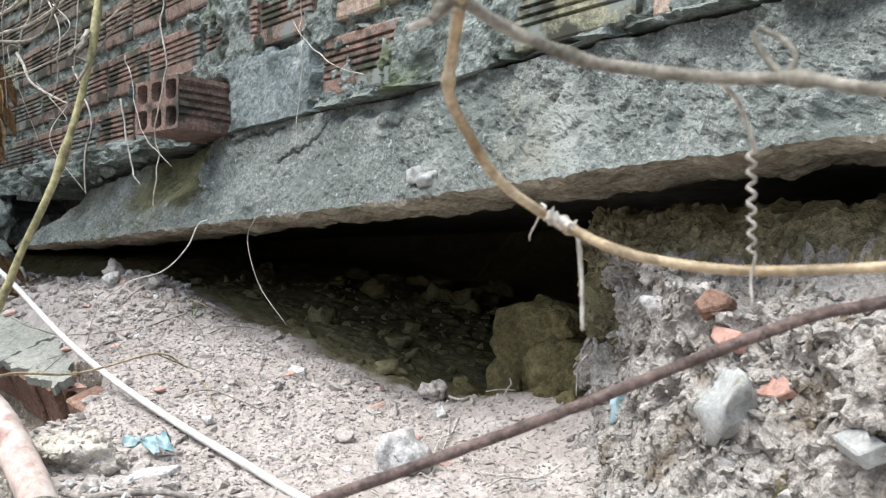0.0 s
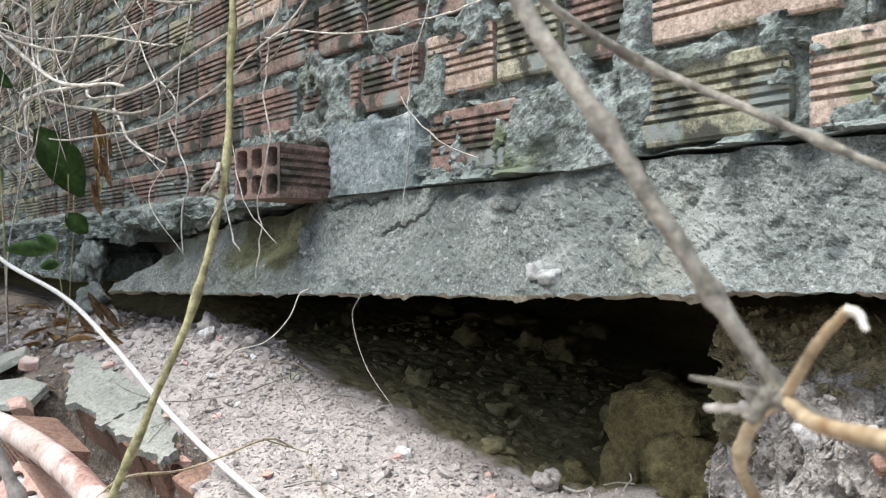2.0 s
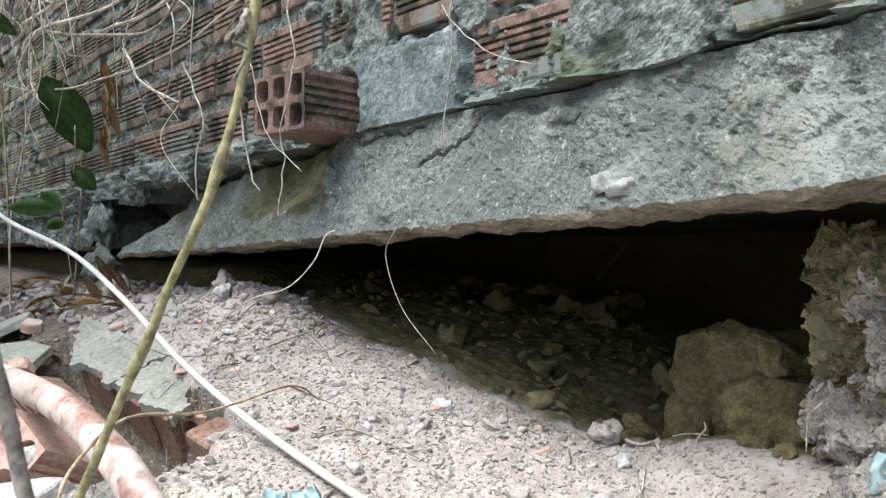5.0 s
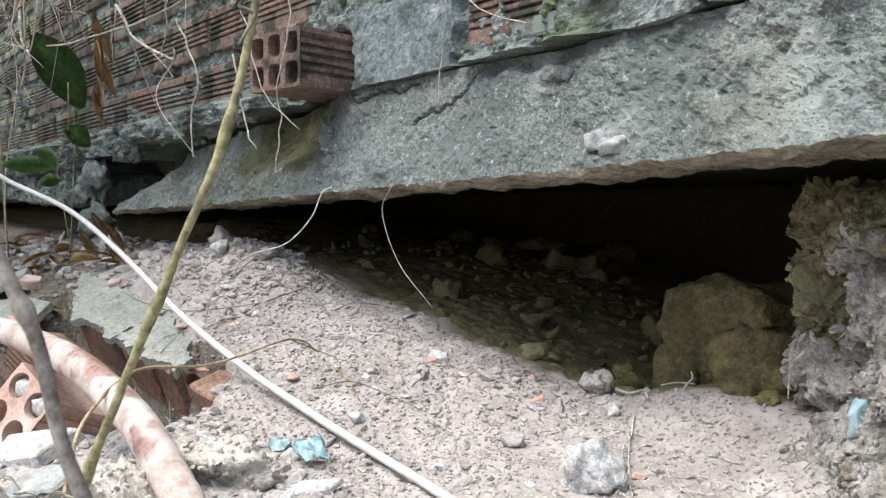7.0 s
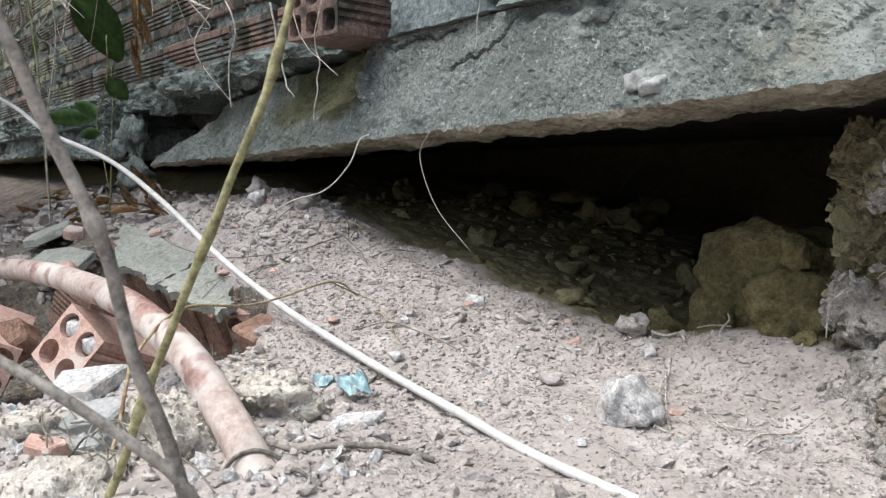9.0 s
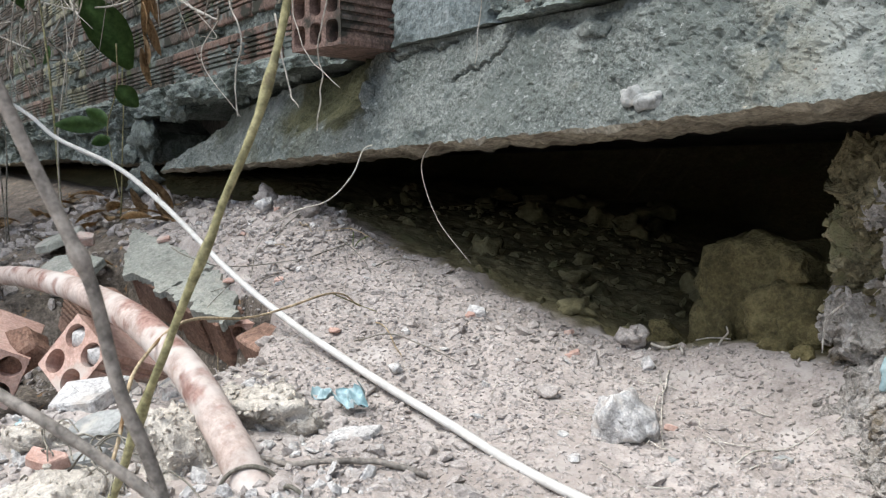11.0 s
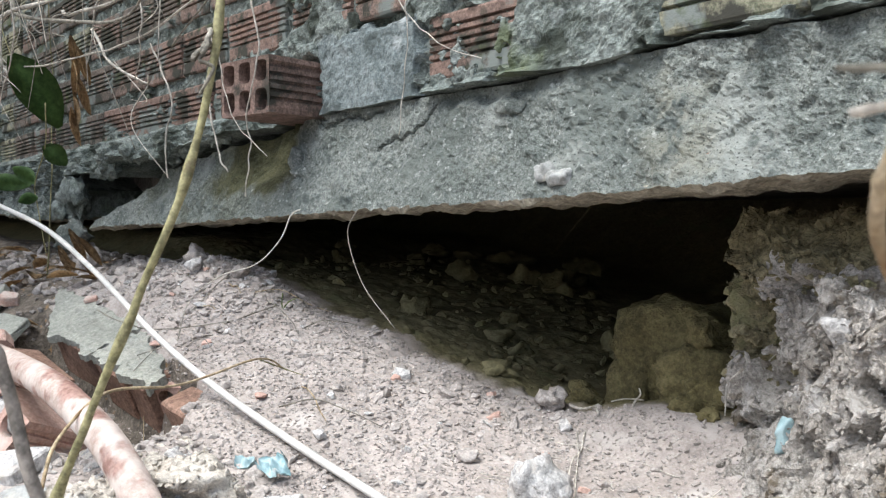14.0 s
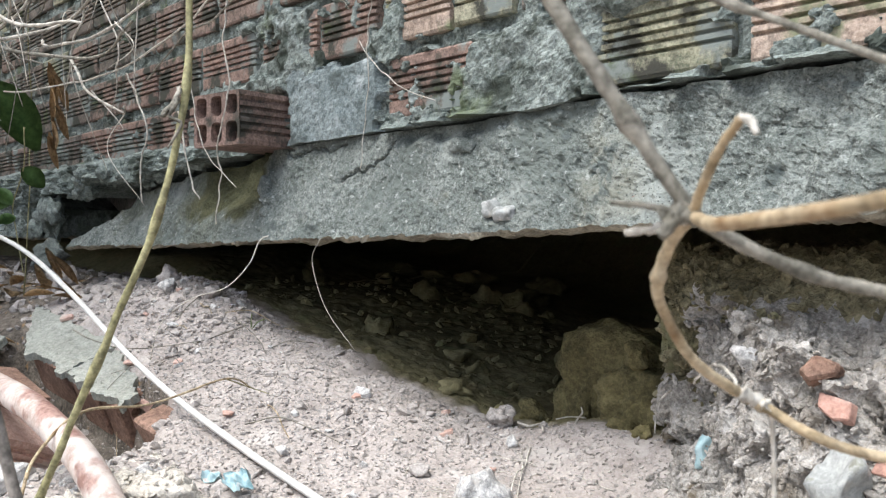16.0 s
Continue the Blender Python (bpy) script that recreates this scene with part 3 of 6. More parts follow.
PITCH, COURSE, LOW = 0.112, 0.089, 0.256
mx = np.concatenate([np.arange(-6.0, -2.6, 0.016), np.arange(-2.6, -1.5, 0.005), np.arange(-1.5, -0.3, 0.0036), np.arange(-0.3, 0.6, 0.01)])
mv = np.concatenate([np.arange(0, 0.36, 0.0036), np.arange(0.36, 1.31, 0.014)])
mv = mv / mv[-1]
XX, VV = np.meshgrid(mx, mv, indexing="ij")
low = mortar_low(mx)[:, None]
ZZ = low + (1.55 - low) * VV
cover = box(XX, ZZ, -1.352, -1.105, 0.2, 0.352, 0.006, 301)
slant = XX + 0.45 * (0.345 - ZZ)
cover = np.maximum(cover, box(XX, ZZ, -2.0, -0.735, 0.2, 0.350, 0.006, 303) * smooth(-0.905, -0.890, slant + 0.012 * fbm(XX, 0, ZZ, 40, 3, 9)))
cover = np.maximum(cover, 1.2 * box(XX, ZZ, -0.72, -0.53, 0.332, 0.362, 0.008, 305) * smooth(-0.2, 0.35, fbm(XX, 3, ZZ, 24, 3, 306) + 0.35))
cover = np.maximum(cover, 1.1 * box(XX, ZZ, -0.745, -0.70, 0.25, 0.47, 0.008, 307))
cover = np.maximum(cover, 1.3 * box(XX, ZZ, -1.50, -1.36, 0.325, 0.365, 0.008, 309))
cover = np.maximum(cover, 0.9 * box(XX, ZZ, -1.46, -1.29, 0.35, 0.47, 0.01, 311) * smooth(0.0, 0.3, fbm(XX, 7, ZZ, 12, 3, 312) + 0.3))
cover = np.maximum(cover, 1.5 * smooth(-1.54, -1.6, XX) * smooth(0.268, 0.25, ZZ + 0.012 * fbm(XX, 9, ZZ, 22, 4, 313)))
smear = smooth(0.50, 0.62, fbm(XX, 0, ZZ, 11, 5, 320, 0.62) - 0.7 * smooth(-1.4, -1.6, XX)) * 0.9
joint = np.abs((ZZ - LOW + 0.0115) / PITCH - np.round((ZZ - LOW + 0.0115) / PITCH)) * PITCH
smear = np.maximum(smear, smooth(0.021, 0.014, joint + 0.006 * fbm(XX, 5, ZZ, 50, 3, 331)) * smooth(0.1, 0.3, fbm(XX, 2, ZZ, 16, 4, 330, 0.62)) * (1 - 0.9 * smooth(-1.4, -1.6, XX)))
cover = np.maximum(cover, smear)
flat = box(XX, ZZ, -1.352, -1.105, 0.2, 0.352, 0.006, 301)
YY = 0.011 - 0.006 * smooth(-1.42, -1.5, XX) - 0.022 * cover + (0.0035 - 0.002 * flat) * fbm(XX, 0, ZZ, 30, 5, 340, 0.65) + 0.0022 * (1 - 0.5 * flat) * fbm(XX, 1, ZZ, 90, 3, 341)
YY = YY - 0.020 * smooth(0.5, 1.0, 1 - (ZZ - low) / 0.012) * (smooth(-0.75, -0.7, XX) + smooth(-1.12, -1.07, XX) * smooth(-0.84, -0.9, XX)) * (0.7 + 0.4 * fbm(XX, 0, 0, 20, 3, 350))
YY = YY - smooth(-1.54, -1.64, XX) * smooth(0.272, 0.245, ZZ) * (0.024 + 0.022 * fbm(XX, 0, ZZ, 16, 3, 352) + 0.010 * fbm(XX, 0, ZZ * 1.2, 50, 4, 353, 0.65))
V = np.stack([XX, YY, ZZ], -1)
lip = V[:, :1].copy()
lip[..., 1] = 0.10
V = np.concatenate([lip, V], 1)
wall = mesh_from("wall_south", V.reshape(-1, 3), grid_faces(len(mx), V.shape[1]), M_MORTAR, shade=False)
wall.data.materials.append(M_PATCH)
rows_n = V.shape[1] - 1
on = (flat[:-1, :] > 0.5)
wall.data.polygons.foreach_set("material_index", [1 if k % rows_n > 0 and on[k // rows_n, k % rows_n - 1] else 0 for k in range(len(wall.data.polygons))])
tagged(wall, "weathered hollow-brick wall with grey mortar smears", "wall", kind="structure")
rb = random.Random(12)
for x in (-2.36, -2.30, -2.24, -2.19, -2.13, -2.06, -2.0, -1.94, -1.88, -1.81, -1.75, -1.68):
    ob = lump("mortar_blob", (x, -0.028 - rb.uniform(0, 0.014), float(mortar_low(np.array(x))) + rb.uniform(0.006, 0.022)), (rb.uniform(0.028, 0.046), rb.uniform(0.016, 0.026), rb.uniform(0.016, 0.03)), 40 + int(-x * 100), M_MORTAR, "", "", 0.5, 4)
    ob.parent, ob.matrix_parent_inverse = wall, Matrix()
bm = bmesh.new()
bmesh.ops.create_cube(bm, size=1.0, matrix=Matrix.LocRotScale((-2.7, 0.14, 1.38), None, (6.6, 0.10, 2.28)))
bmesh.ops.create_cube(bm, size=1.0, matrix=Matrix.LocRotScale((-2.7, 0.06, 2.04), None, (6.6, 0.08, 0.96)))
core = part("wall_core", bm, M_MORTAR)
tagged(core, "grey mortar core of the brick wall", "wall", kind="structure")


def ribbed_brick(length, height=COURSE, depth=0.085, ribs=5, seed=0):
    """A hollow clay block seen from its side: flat bands above and below, deep grooves between."""
    rng = np.random.default_rng(seed)
    prof = [(0.0, height - 0.002), (-0.002, height - 0.005)]
    z, step = height - 0.017, (height - 0.036) / ribs
    for _ in range(ribs):
        g = 0.0045
        prof += [(-0.002, z), (g, z - 0.0012), (g, z - step * 0.36), (-0.002, z - step * 0.36 - 0.0012)]
        z -= step
    prof += [(-0.002, 0.004), (0.0, 0.0), (depth, 0.0), (depth, height)]
    n = len(prof)
    bm = bmesh.new()
    rings = []
    for x in (0.0, 0.004, length - 0.004, length):
        inset = 0.0025 if x in (0.0, length) else 0.0
        rings.append([bm.verts.new((x, y + (inset if y < 0.01 else 0) + rng.uniform(-0.0006, 0.0006), zz)) for y, zz in prof])
    for a, b in zip(rings, rings[1:]):
        for k in range(n):
            bm.faces.new((a[k], a[(k + 1) % n], b[(k + 1) % n], b[k]))
    bm.faces.new(rings[0][::-1])
    bm.faces.new(rings[-1])
    return bm


BRICK_MESH = {}


def wall_brick(x0, x1, course, which, out=0.0, tip=0.0):
    key = (round(x1 - x0, 3), which)
    z = LOW + course * PITCH
    if key not in BRICK_MESH:
        ob = part("brick", ribbed_brick(x1 - x0, seed=len(BRICK_MESH)), M_BRICK[which], wall)
        BRICK_MESH[key] = ob.data
    else:
        ob = new("brick", BRICK_MESH[key])
        ob.parent = wall
    ob.matrix_world = pose(x0, -out, z, tip, tip * 0.5, 0)


rng = random.Random(5)
FIRST = [(-2.345, -2.15, 0), (-2.142, -1.95, 0), (-1.942, -1.75, 0), (-1.742, -1.55, 0), (-1.085, -0.885, 0), (-0.718, -0.537, 3), (-0.518, -0.33, 2), (-0.31, -0.12, 1), (-0.10, 0.09, 1), (0.11, 0.30, 1)]
SECOND = [(-2.285, -2.09, 1), (-2.082, -1.89, 0), (-1.882, -1.69, 0), (-1.682, -1.476, 0), (-1.45, -1.28, 1), (-1.26, -1.115, 1), (-1.098, -0.957, 2), (-0.947, -0.84, 3), (-0.826, -0.721, 1), (-0.697, -0.49, 2), (-0.47, -0.28, 2), (-0.26, -0.07, 1), (-0.05, 0.14, 1)]
for c, row in enumerate((FIRST, SECOND)):
    for x0, x1, which in row:
        wall_brick(x0, x1, c, which, rng.uniform(-0.002, 0.003), rng.uniform(-1, 1))
for c in range(0, 12):
    start = -2.355 if c == 0 else -2.295 if c == 1 else 0.34
    x = start - (0.1 if c % 2 and c > 1 else 0.0)
    stop = -5.6 if c > 2 else -4.6
    while x > stop:
        length = rng.choice((0.19, 0.195, 0.19, 0.13))
        wall_brick(round(x - length, 3), round(x, 3), c, rng.choice((4, 1, 4, 3) if x < -1.7 else (0, 1, 1, 2, 3, 2) if c > 1 else (0, 1, 4)), rng.uniform(-0.003, 0.003), rng.uniform(-1, 1))
        x -= length + (0.008 if x < -1.5 else 0.018)


# ---- hollow bricks ----
def hollow_brick(name, size, cols, rows, hole, material, label):
    """A clay block open at its ends: size is width, length and height, with cols by rows holes along its length (y)."""
    w, l, h = size
    root = new(name)
    tagged(root, label, "brick")
    bm = bmesh.new()
    cw, ch = w / cols, h / rows

    def ring(cx, cz, y, k=1.0, n=16):
        out = []
        for a in range(n):
            ca, sa = math.cos(a * 2 * math.pi / n), math.sin(a * 2 * math.pi / n)
            e = hole[2]
            out.append(bm.verts.new((cx + k * hole[0] * math.copysign(abs(ca) ** e, ca), y, cz + k * hole[1] * math.copysign(abs(sa) ** e, sa))))
        return out

    def cell_edge(cx, cz, y, n=16):
        out = []
        for a in range(n):
            ca, sa = math.cos(a * 2 * math.pi / n), math.sin(a * 2 * math.pi / n)
            s = max(abs(ca), abs(sa))
            out.append(bm.verts.new((cx + cw / 2 * ca / s, y, cz + ch / 2 * sa / s)))
        return out

    for c in range(cols):
        for r in range(rows):
            cx, cz = -w / 2 + (c + 0.5) * cw, (r + 0.5) * ch
            f0, f1 = ring(cx, cz, 0), ring(cx, cz, l)
            o0, o1 = cell_edge(cx, cz, 0), cell_edge(cx, cz, l)
            for k in range(16):
                j = (k + 1) % 16
                bm.faces.new((o0[k], o0[j], f0[j], f0[k]))
                bm.faces.new((o1[j], o1[k], f1[k], f1[j]))
                bm.faces.new((f0[k], f0[j], f1[j], f1[k]))
    ribs = 5
    for sx in (-1, 1):
        prof = []
        for k in range(ribs):
            z0 = 0.012 + (h - 0.024) * k / ribs
            s = (h - 0.024) / ribs
            prof += [(0.0015, z0), (0.0015, z0 + s * 0.52), (-0.0032, z0 + s * 0.60), (-0.0032, z0 + s * 0.94)]
        prof = [(0, 0), (0.0015, 0.008)] + prof + [(0.0015, h - 0.008), (0, h)]
        a = [bm.verts.new((sx * (w / 2 + d), 0.0, z)) for d, z in prof]
        b = [bm.verts.new((sx * (w / 2 + d), l, z)) for d, z in prof]
        for k in range(len(prof) - 1):
            bm.faces.new((a[k], a[k + 1], b[k + 1], b[k]) if sx < 0 else (a[k], b[k], b[k + 1], a[k + 1]))
    for z in (0.0, h):
        q = [bm.verts.new(p) for p in ((-w / 2, 0, z), (w / 2, 0, z), (w / 2, l, z), (-w / 2, l, z))]
        bm.faces.new(q if z else q[::-1])
    bmesh.ops.remove_doubles(bm, verts=bm.verts, dist=0.0003)
    for v in bm.verts:
        v.co += noise.noise_vector(v.co * 60) * 0.0008
    part("shell", bm, material, root)
    return root


prot = hollow_brick("hollow_brick", (0.125, 0.19, 0.088), 3, 2, (0.0150, 0.0168, 0.5), M_SIXHOLE, "red-brown six-hole clay brick jutting out of the wall")
prot.matrix_world = pose(-1.408, -0.112, 0.234, 0, 0, 8)
four = hollow_brick("hollow_brick", (0.085, 0.13, 0.085), 2, 2, (0.0165, 0.0165, 1.0), M_FRESH, "loose orange-red four-hole clay brick half buried in rubble")
ALONG, UP = Vector((-0.433, 0.815, -0.385)).normalized(), Vector((0.322, 0.538, 0.779)).normalized()
ACROSS = ALONG.cross(UP).normalized()
four.matrix_world = Matrix.Translation(Vector((-1.376, -0.489, -0.196)) - 0.0425 * UP) @ Matrix((ACROSS, ALONG, UP)).transposed().to_4x4()
for at, seed in (((0.021, 0.012, 0.064), 21), ((-0.021, 0.012, 0.064), 22)):
    v, f = rock_data(seed, 2, 0.3)
    ob = mesh_from("mortar_plug", v * np.array((0.0155, 0.01, 0.0155)), f, M_STONE, four)
    ob.location = at
    ob["label"] = "grey mortar plug in a hole"
other = hollow_brick("hollow_brick", (0.085, 0.16, 0.085), 2, 2, (0.0165, 0.0165, 1.0), M_FRESH, "broken orange-red hollow brick lying in the rubble")
other.matrix_world = pose(-1.60, -0.57, -0.285, 10, 25, 75)

def plain_brick(length, width, height, seed):
    """The smooth flank of a clay block, with chipped edges."""
    bm = bmesh.new()
    bmesh.ops.create_cube(bm, size=1.0, matrix=Matrix.LocRotScale((length / 2, width / 2, height / 2), None, (length, width, height)))
    bmesh.ops.bevel(bm, geom=bm.edges[:], offset=0.003, segments=1, affect="EDGES")
    bmesh.ops.subdivide_edges(bm, edges=bm.edges[:], cuts=3, use_grid_fill=True)
    for v in bm.verts:
        v.co += noise.noise_vector(v.co * 40 + Vector((seed, 0, 0))) * 0.002
    return bm


# ---- fallen piece of brickwork with a mortar skin ----
fallen = new("brickwork_chunk")
tagged(fallen, "fallen row of brown bricks under a greenish-grey mortar skin", "rubble")
SLAB = pose(-1.60, -0.273, slab_plane(-1.60, -0.273), 21.9, 5.47, 0)


def mortar_skin(x0, x1, far0, far1, seed, skew=0.0):
    """A broken plate of mortar, its near edge along the bricks' faces, its far edge under the dirt."""
    nx, ny = int((x1 - x0) / 0.006), 26
    A, W = np.meshgrid(np.linspace(x0, x1, nx), np.linspace(0, 1, ny), indexing="ij")
    far = far0 + (far1 - far0) * (A - x0) / (x1 - x0)
    B = (far + 0.012 * fbm(A, 0, seed, 30, 3, seed)) * W + (0.003 + 0.010 * fbm(A, 0, seed + 2, 36, 4, seed + 3, 0.6)) * (1 - W)
    A = A - skew * W * (x1 - A) / (x1 - x0)
    side = 0.014 * fbm(B, 0, seed, 34, 4, seed + 5, 0.6) * (smooth(x0 + 0.05, x0, A) + smooth(x1 - 0.05, x1, A))
    T = 0.003 * fbm(A, B, 0, 14, 3, seed + 1) + 0.0016 * fbm(A, B, 0, 70, 4, seed + 2, 0.65) - 0.004 * smooth(0.05, 0.0, np.abs(fbm(A, B, 2, 13, 3, seed + 6)))
    top = np.stack([A + side, B, T], -1)
    low = np.stack([A + side, B, T * 0 - 0.013], -1)
    k = nx * ny
    f = grid_faces(nx, ny) + [[a + k for a in q][::-1] for q in grid_faces(nx, ny)]
    rim = [i * ny for i in range(nx)] + [(nx - 1) * ny + j for j in range(1, ny)] + [i * ny + ny - 1 for i in range(nx - 2, -1, -1)] + list(range(ny - 2, 0, -1))
    f += [(b, a, a + k, b + k) for a, b in zip(rim, rim[1:] + rim[:1])]
    ob = mesh_from("mortar_skin", np.concatenate([top.reshape(-1, 3), low.reshape(-1, 3)]), f, M_DUSTY, fallen, shade=False)
    ob["label"] = "greenish-grey mortar skin"


mortar_skin(-0.315, -0.072, 0.112, 0.112, 401, 0.22)
mortar_skin(-0.058, 0.175, 0.095, 0.045, 407)
for x, length, seed in ((-0.295, 0.215, 1), (-0.052, 0.118, 2), (0.072, 0.075, 3), (0.222, 0.082, 4)):
    b = part("brick", plain_brick(length, 0.10, 0.082, seed), M_CHUNK, fallen)
    b.matrix_local = pose(x, 0.004 + 0.003 * (seed % 2), -0.094, 0.6 * (seed % 3), 0.5 - 0.4 * seed, 1.5 - seed)
fallen.matrix_world = SLAB
# the open end of a hollow brick between the solid flanks, and a ribbed one under the pipe
stub = hollow_brick("hollow_brick", (0.078, 0.10, 0.08), 2, 2, (0.0155, 0.0160, 0.9), M_FRESH, "broken red hollow brick among the fallen brickwork")
stub.matrix_world = SLAB @ pose(0.178, 0.040, -0.100, 0, 0, 30)
ribbed = part("hollow_brick", ribbed_brick(0.24, 0.085, 0.08, 6, 77), M_CHUNK)
tagged(ribbed, "brown ribbed clay brick lying under the pipe", "brick")
ribbed.matrix_world = pose(-1.83, -0.405, -0.228, -12, 5, -3)

# ---- rusty pipe ----
pipe = new("steel_pipe")
tagged(pipe, "rusty pinkish-brown steel pipe lying on rubble", "pipe")
PIPE = [(-2.4, -0.465, -0.185), (-1.94, -0.46, -0.140), (-1.65, -0.457, -0.124), (-1.45, -0.456, -0.121), (-1.25, -0.456, -0.127), (-1.13, -0.456, -0.143), (-1.036, -0.457, -0.164), (-0.946, -0.458, -0.205), (-0.890, -0.461, -0.232), (-0.83, -0.466, -0.260), (-0.76, -0.473, -0.293)]
body = tube("tube", PIPE, (0.0178, 0.0178), M_PIPE, pipe, sides=24, steps=24, rough=0.02)
place = np.array([v.co for v in body.data.vertices])
flaked = 0.9 * smooth(0.10, 0.50, 0.75 * fbm(*place.T, 26, 4, 61, 0.65) + 0.75 * np.exp(-(((place[:, 0] + 1.22) / 0.15) ** 2)) - 0.32)
body.data.attributes.new("rust", "FLOAT", "POINT").data.foreach_set("value", flaked.astype(np.float32))
# A dry vine wound round the pipe's end.
ring = [(-0.886 + 0.012 * math.cos(a), -0.464 + 0.023 * math.cos(a), -0.236 + 0.023 * math.sin(a)) for a in np.linspace(0, 5.6, 12)]
w = tube("wire", ring + [(-0.845, -0.448, -0.222), (-0.825, -0.43, -0.24)], 0.0020, M_BARK, pipe, sides=6)
w["label"] = "thin brown vine wound round the end"

# ---- white conduit ----
rod = new("conduit")
tagged(rod, "thin white plastic conduit running down the dirt slope", "conduit")
tube("tube", [(-3.6, -0.36, 0.42), (-3.0, -0.33, 0.30), (-2.511, -0.31, 0.198), (-2.243, -0.302, 0.126), (-1.942, -0.262, 0.058), (-1.663, -0.262, -0.015), (-1.432, -0.255, -0.099), (-1.248, -0.254, -0.148), (-1.107, -0.249, -0.179), (-0.989, -0.247, -0.2), (-0.884, -0.247, -0.215), (-0.795, -0.25, -0.227), (-0.713, -0.252, -0.233), (-0.60, -0.23, -0.25)], 0.0047, M_ROD, rod, sides=10)

# ---- rebar ----
bar = new("rebar")
tagged(bar, "rusty dark brown ribbed steel bar before the bank", "steel bar")
# Depth and height are set to fit the camera's view.
line = [(-0.47, -0.70, -0.19), (-0.425, -0.60, -0.145), (-0.387, -0.523, -0.108), (-0.358, -0.477, -0.090), (-0.321, -0.434, -0.070), (-0.280, -0.397, -0.048), (-0.236, -0.367, -0.025), (-0.202, -0.351, -0.010), (-0.177, -0.340, -0.004), (-0.05, -0.30, 0.03), (0.15, -0.22, 0.06)]
line = [(-0.56, -0.90, -0.295)] + [(a, b, c - 0.009) for a, b, c in line]
tube("shaft", line, 0.0030, M_REBAR, bar, steps=30, sides=10, rough=0.08)


way = spline(line[2:-1], 7)
for k in range(2, len(way) - 2):
    t = Vector(way[k + 1] - way[k - 1]).normalized()
    u = t.cross(Vector((0, 0, 1))).normalized()
    w = t.cross(u)
    ring = [Vector(way[k]) + 0.0028 * (math.cos(a) * u + math.sin(a) * w) + 0.0009 * math.cos(a) * t for a in np.linspace(0, 2 * math.pi, 9)]
    tube("rib", [tuple(p) for p in ring], 0.0005, M_REBAR, bar, steps=1, sides=4)


# ---- stems and vines ----
def stem(name, label, runs, category="vine"):
    root = new(name)
    tagged(root, label, category)
    for k, (pname, pts, rad, m, more) in enumerate(runs):
        tube(pname, pts, rad, m, root, **more)
    return root


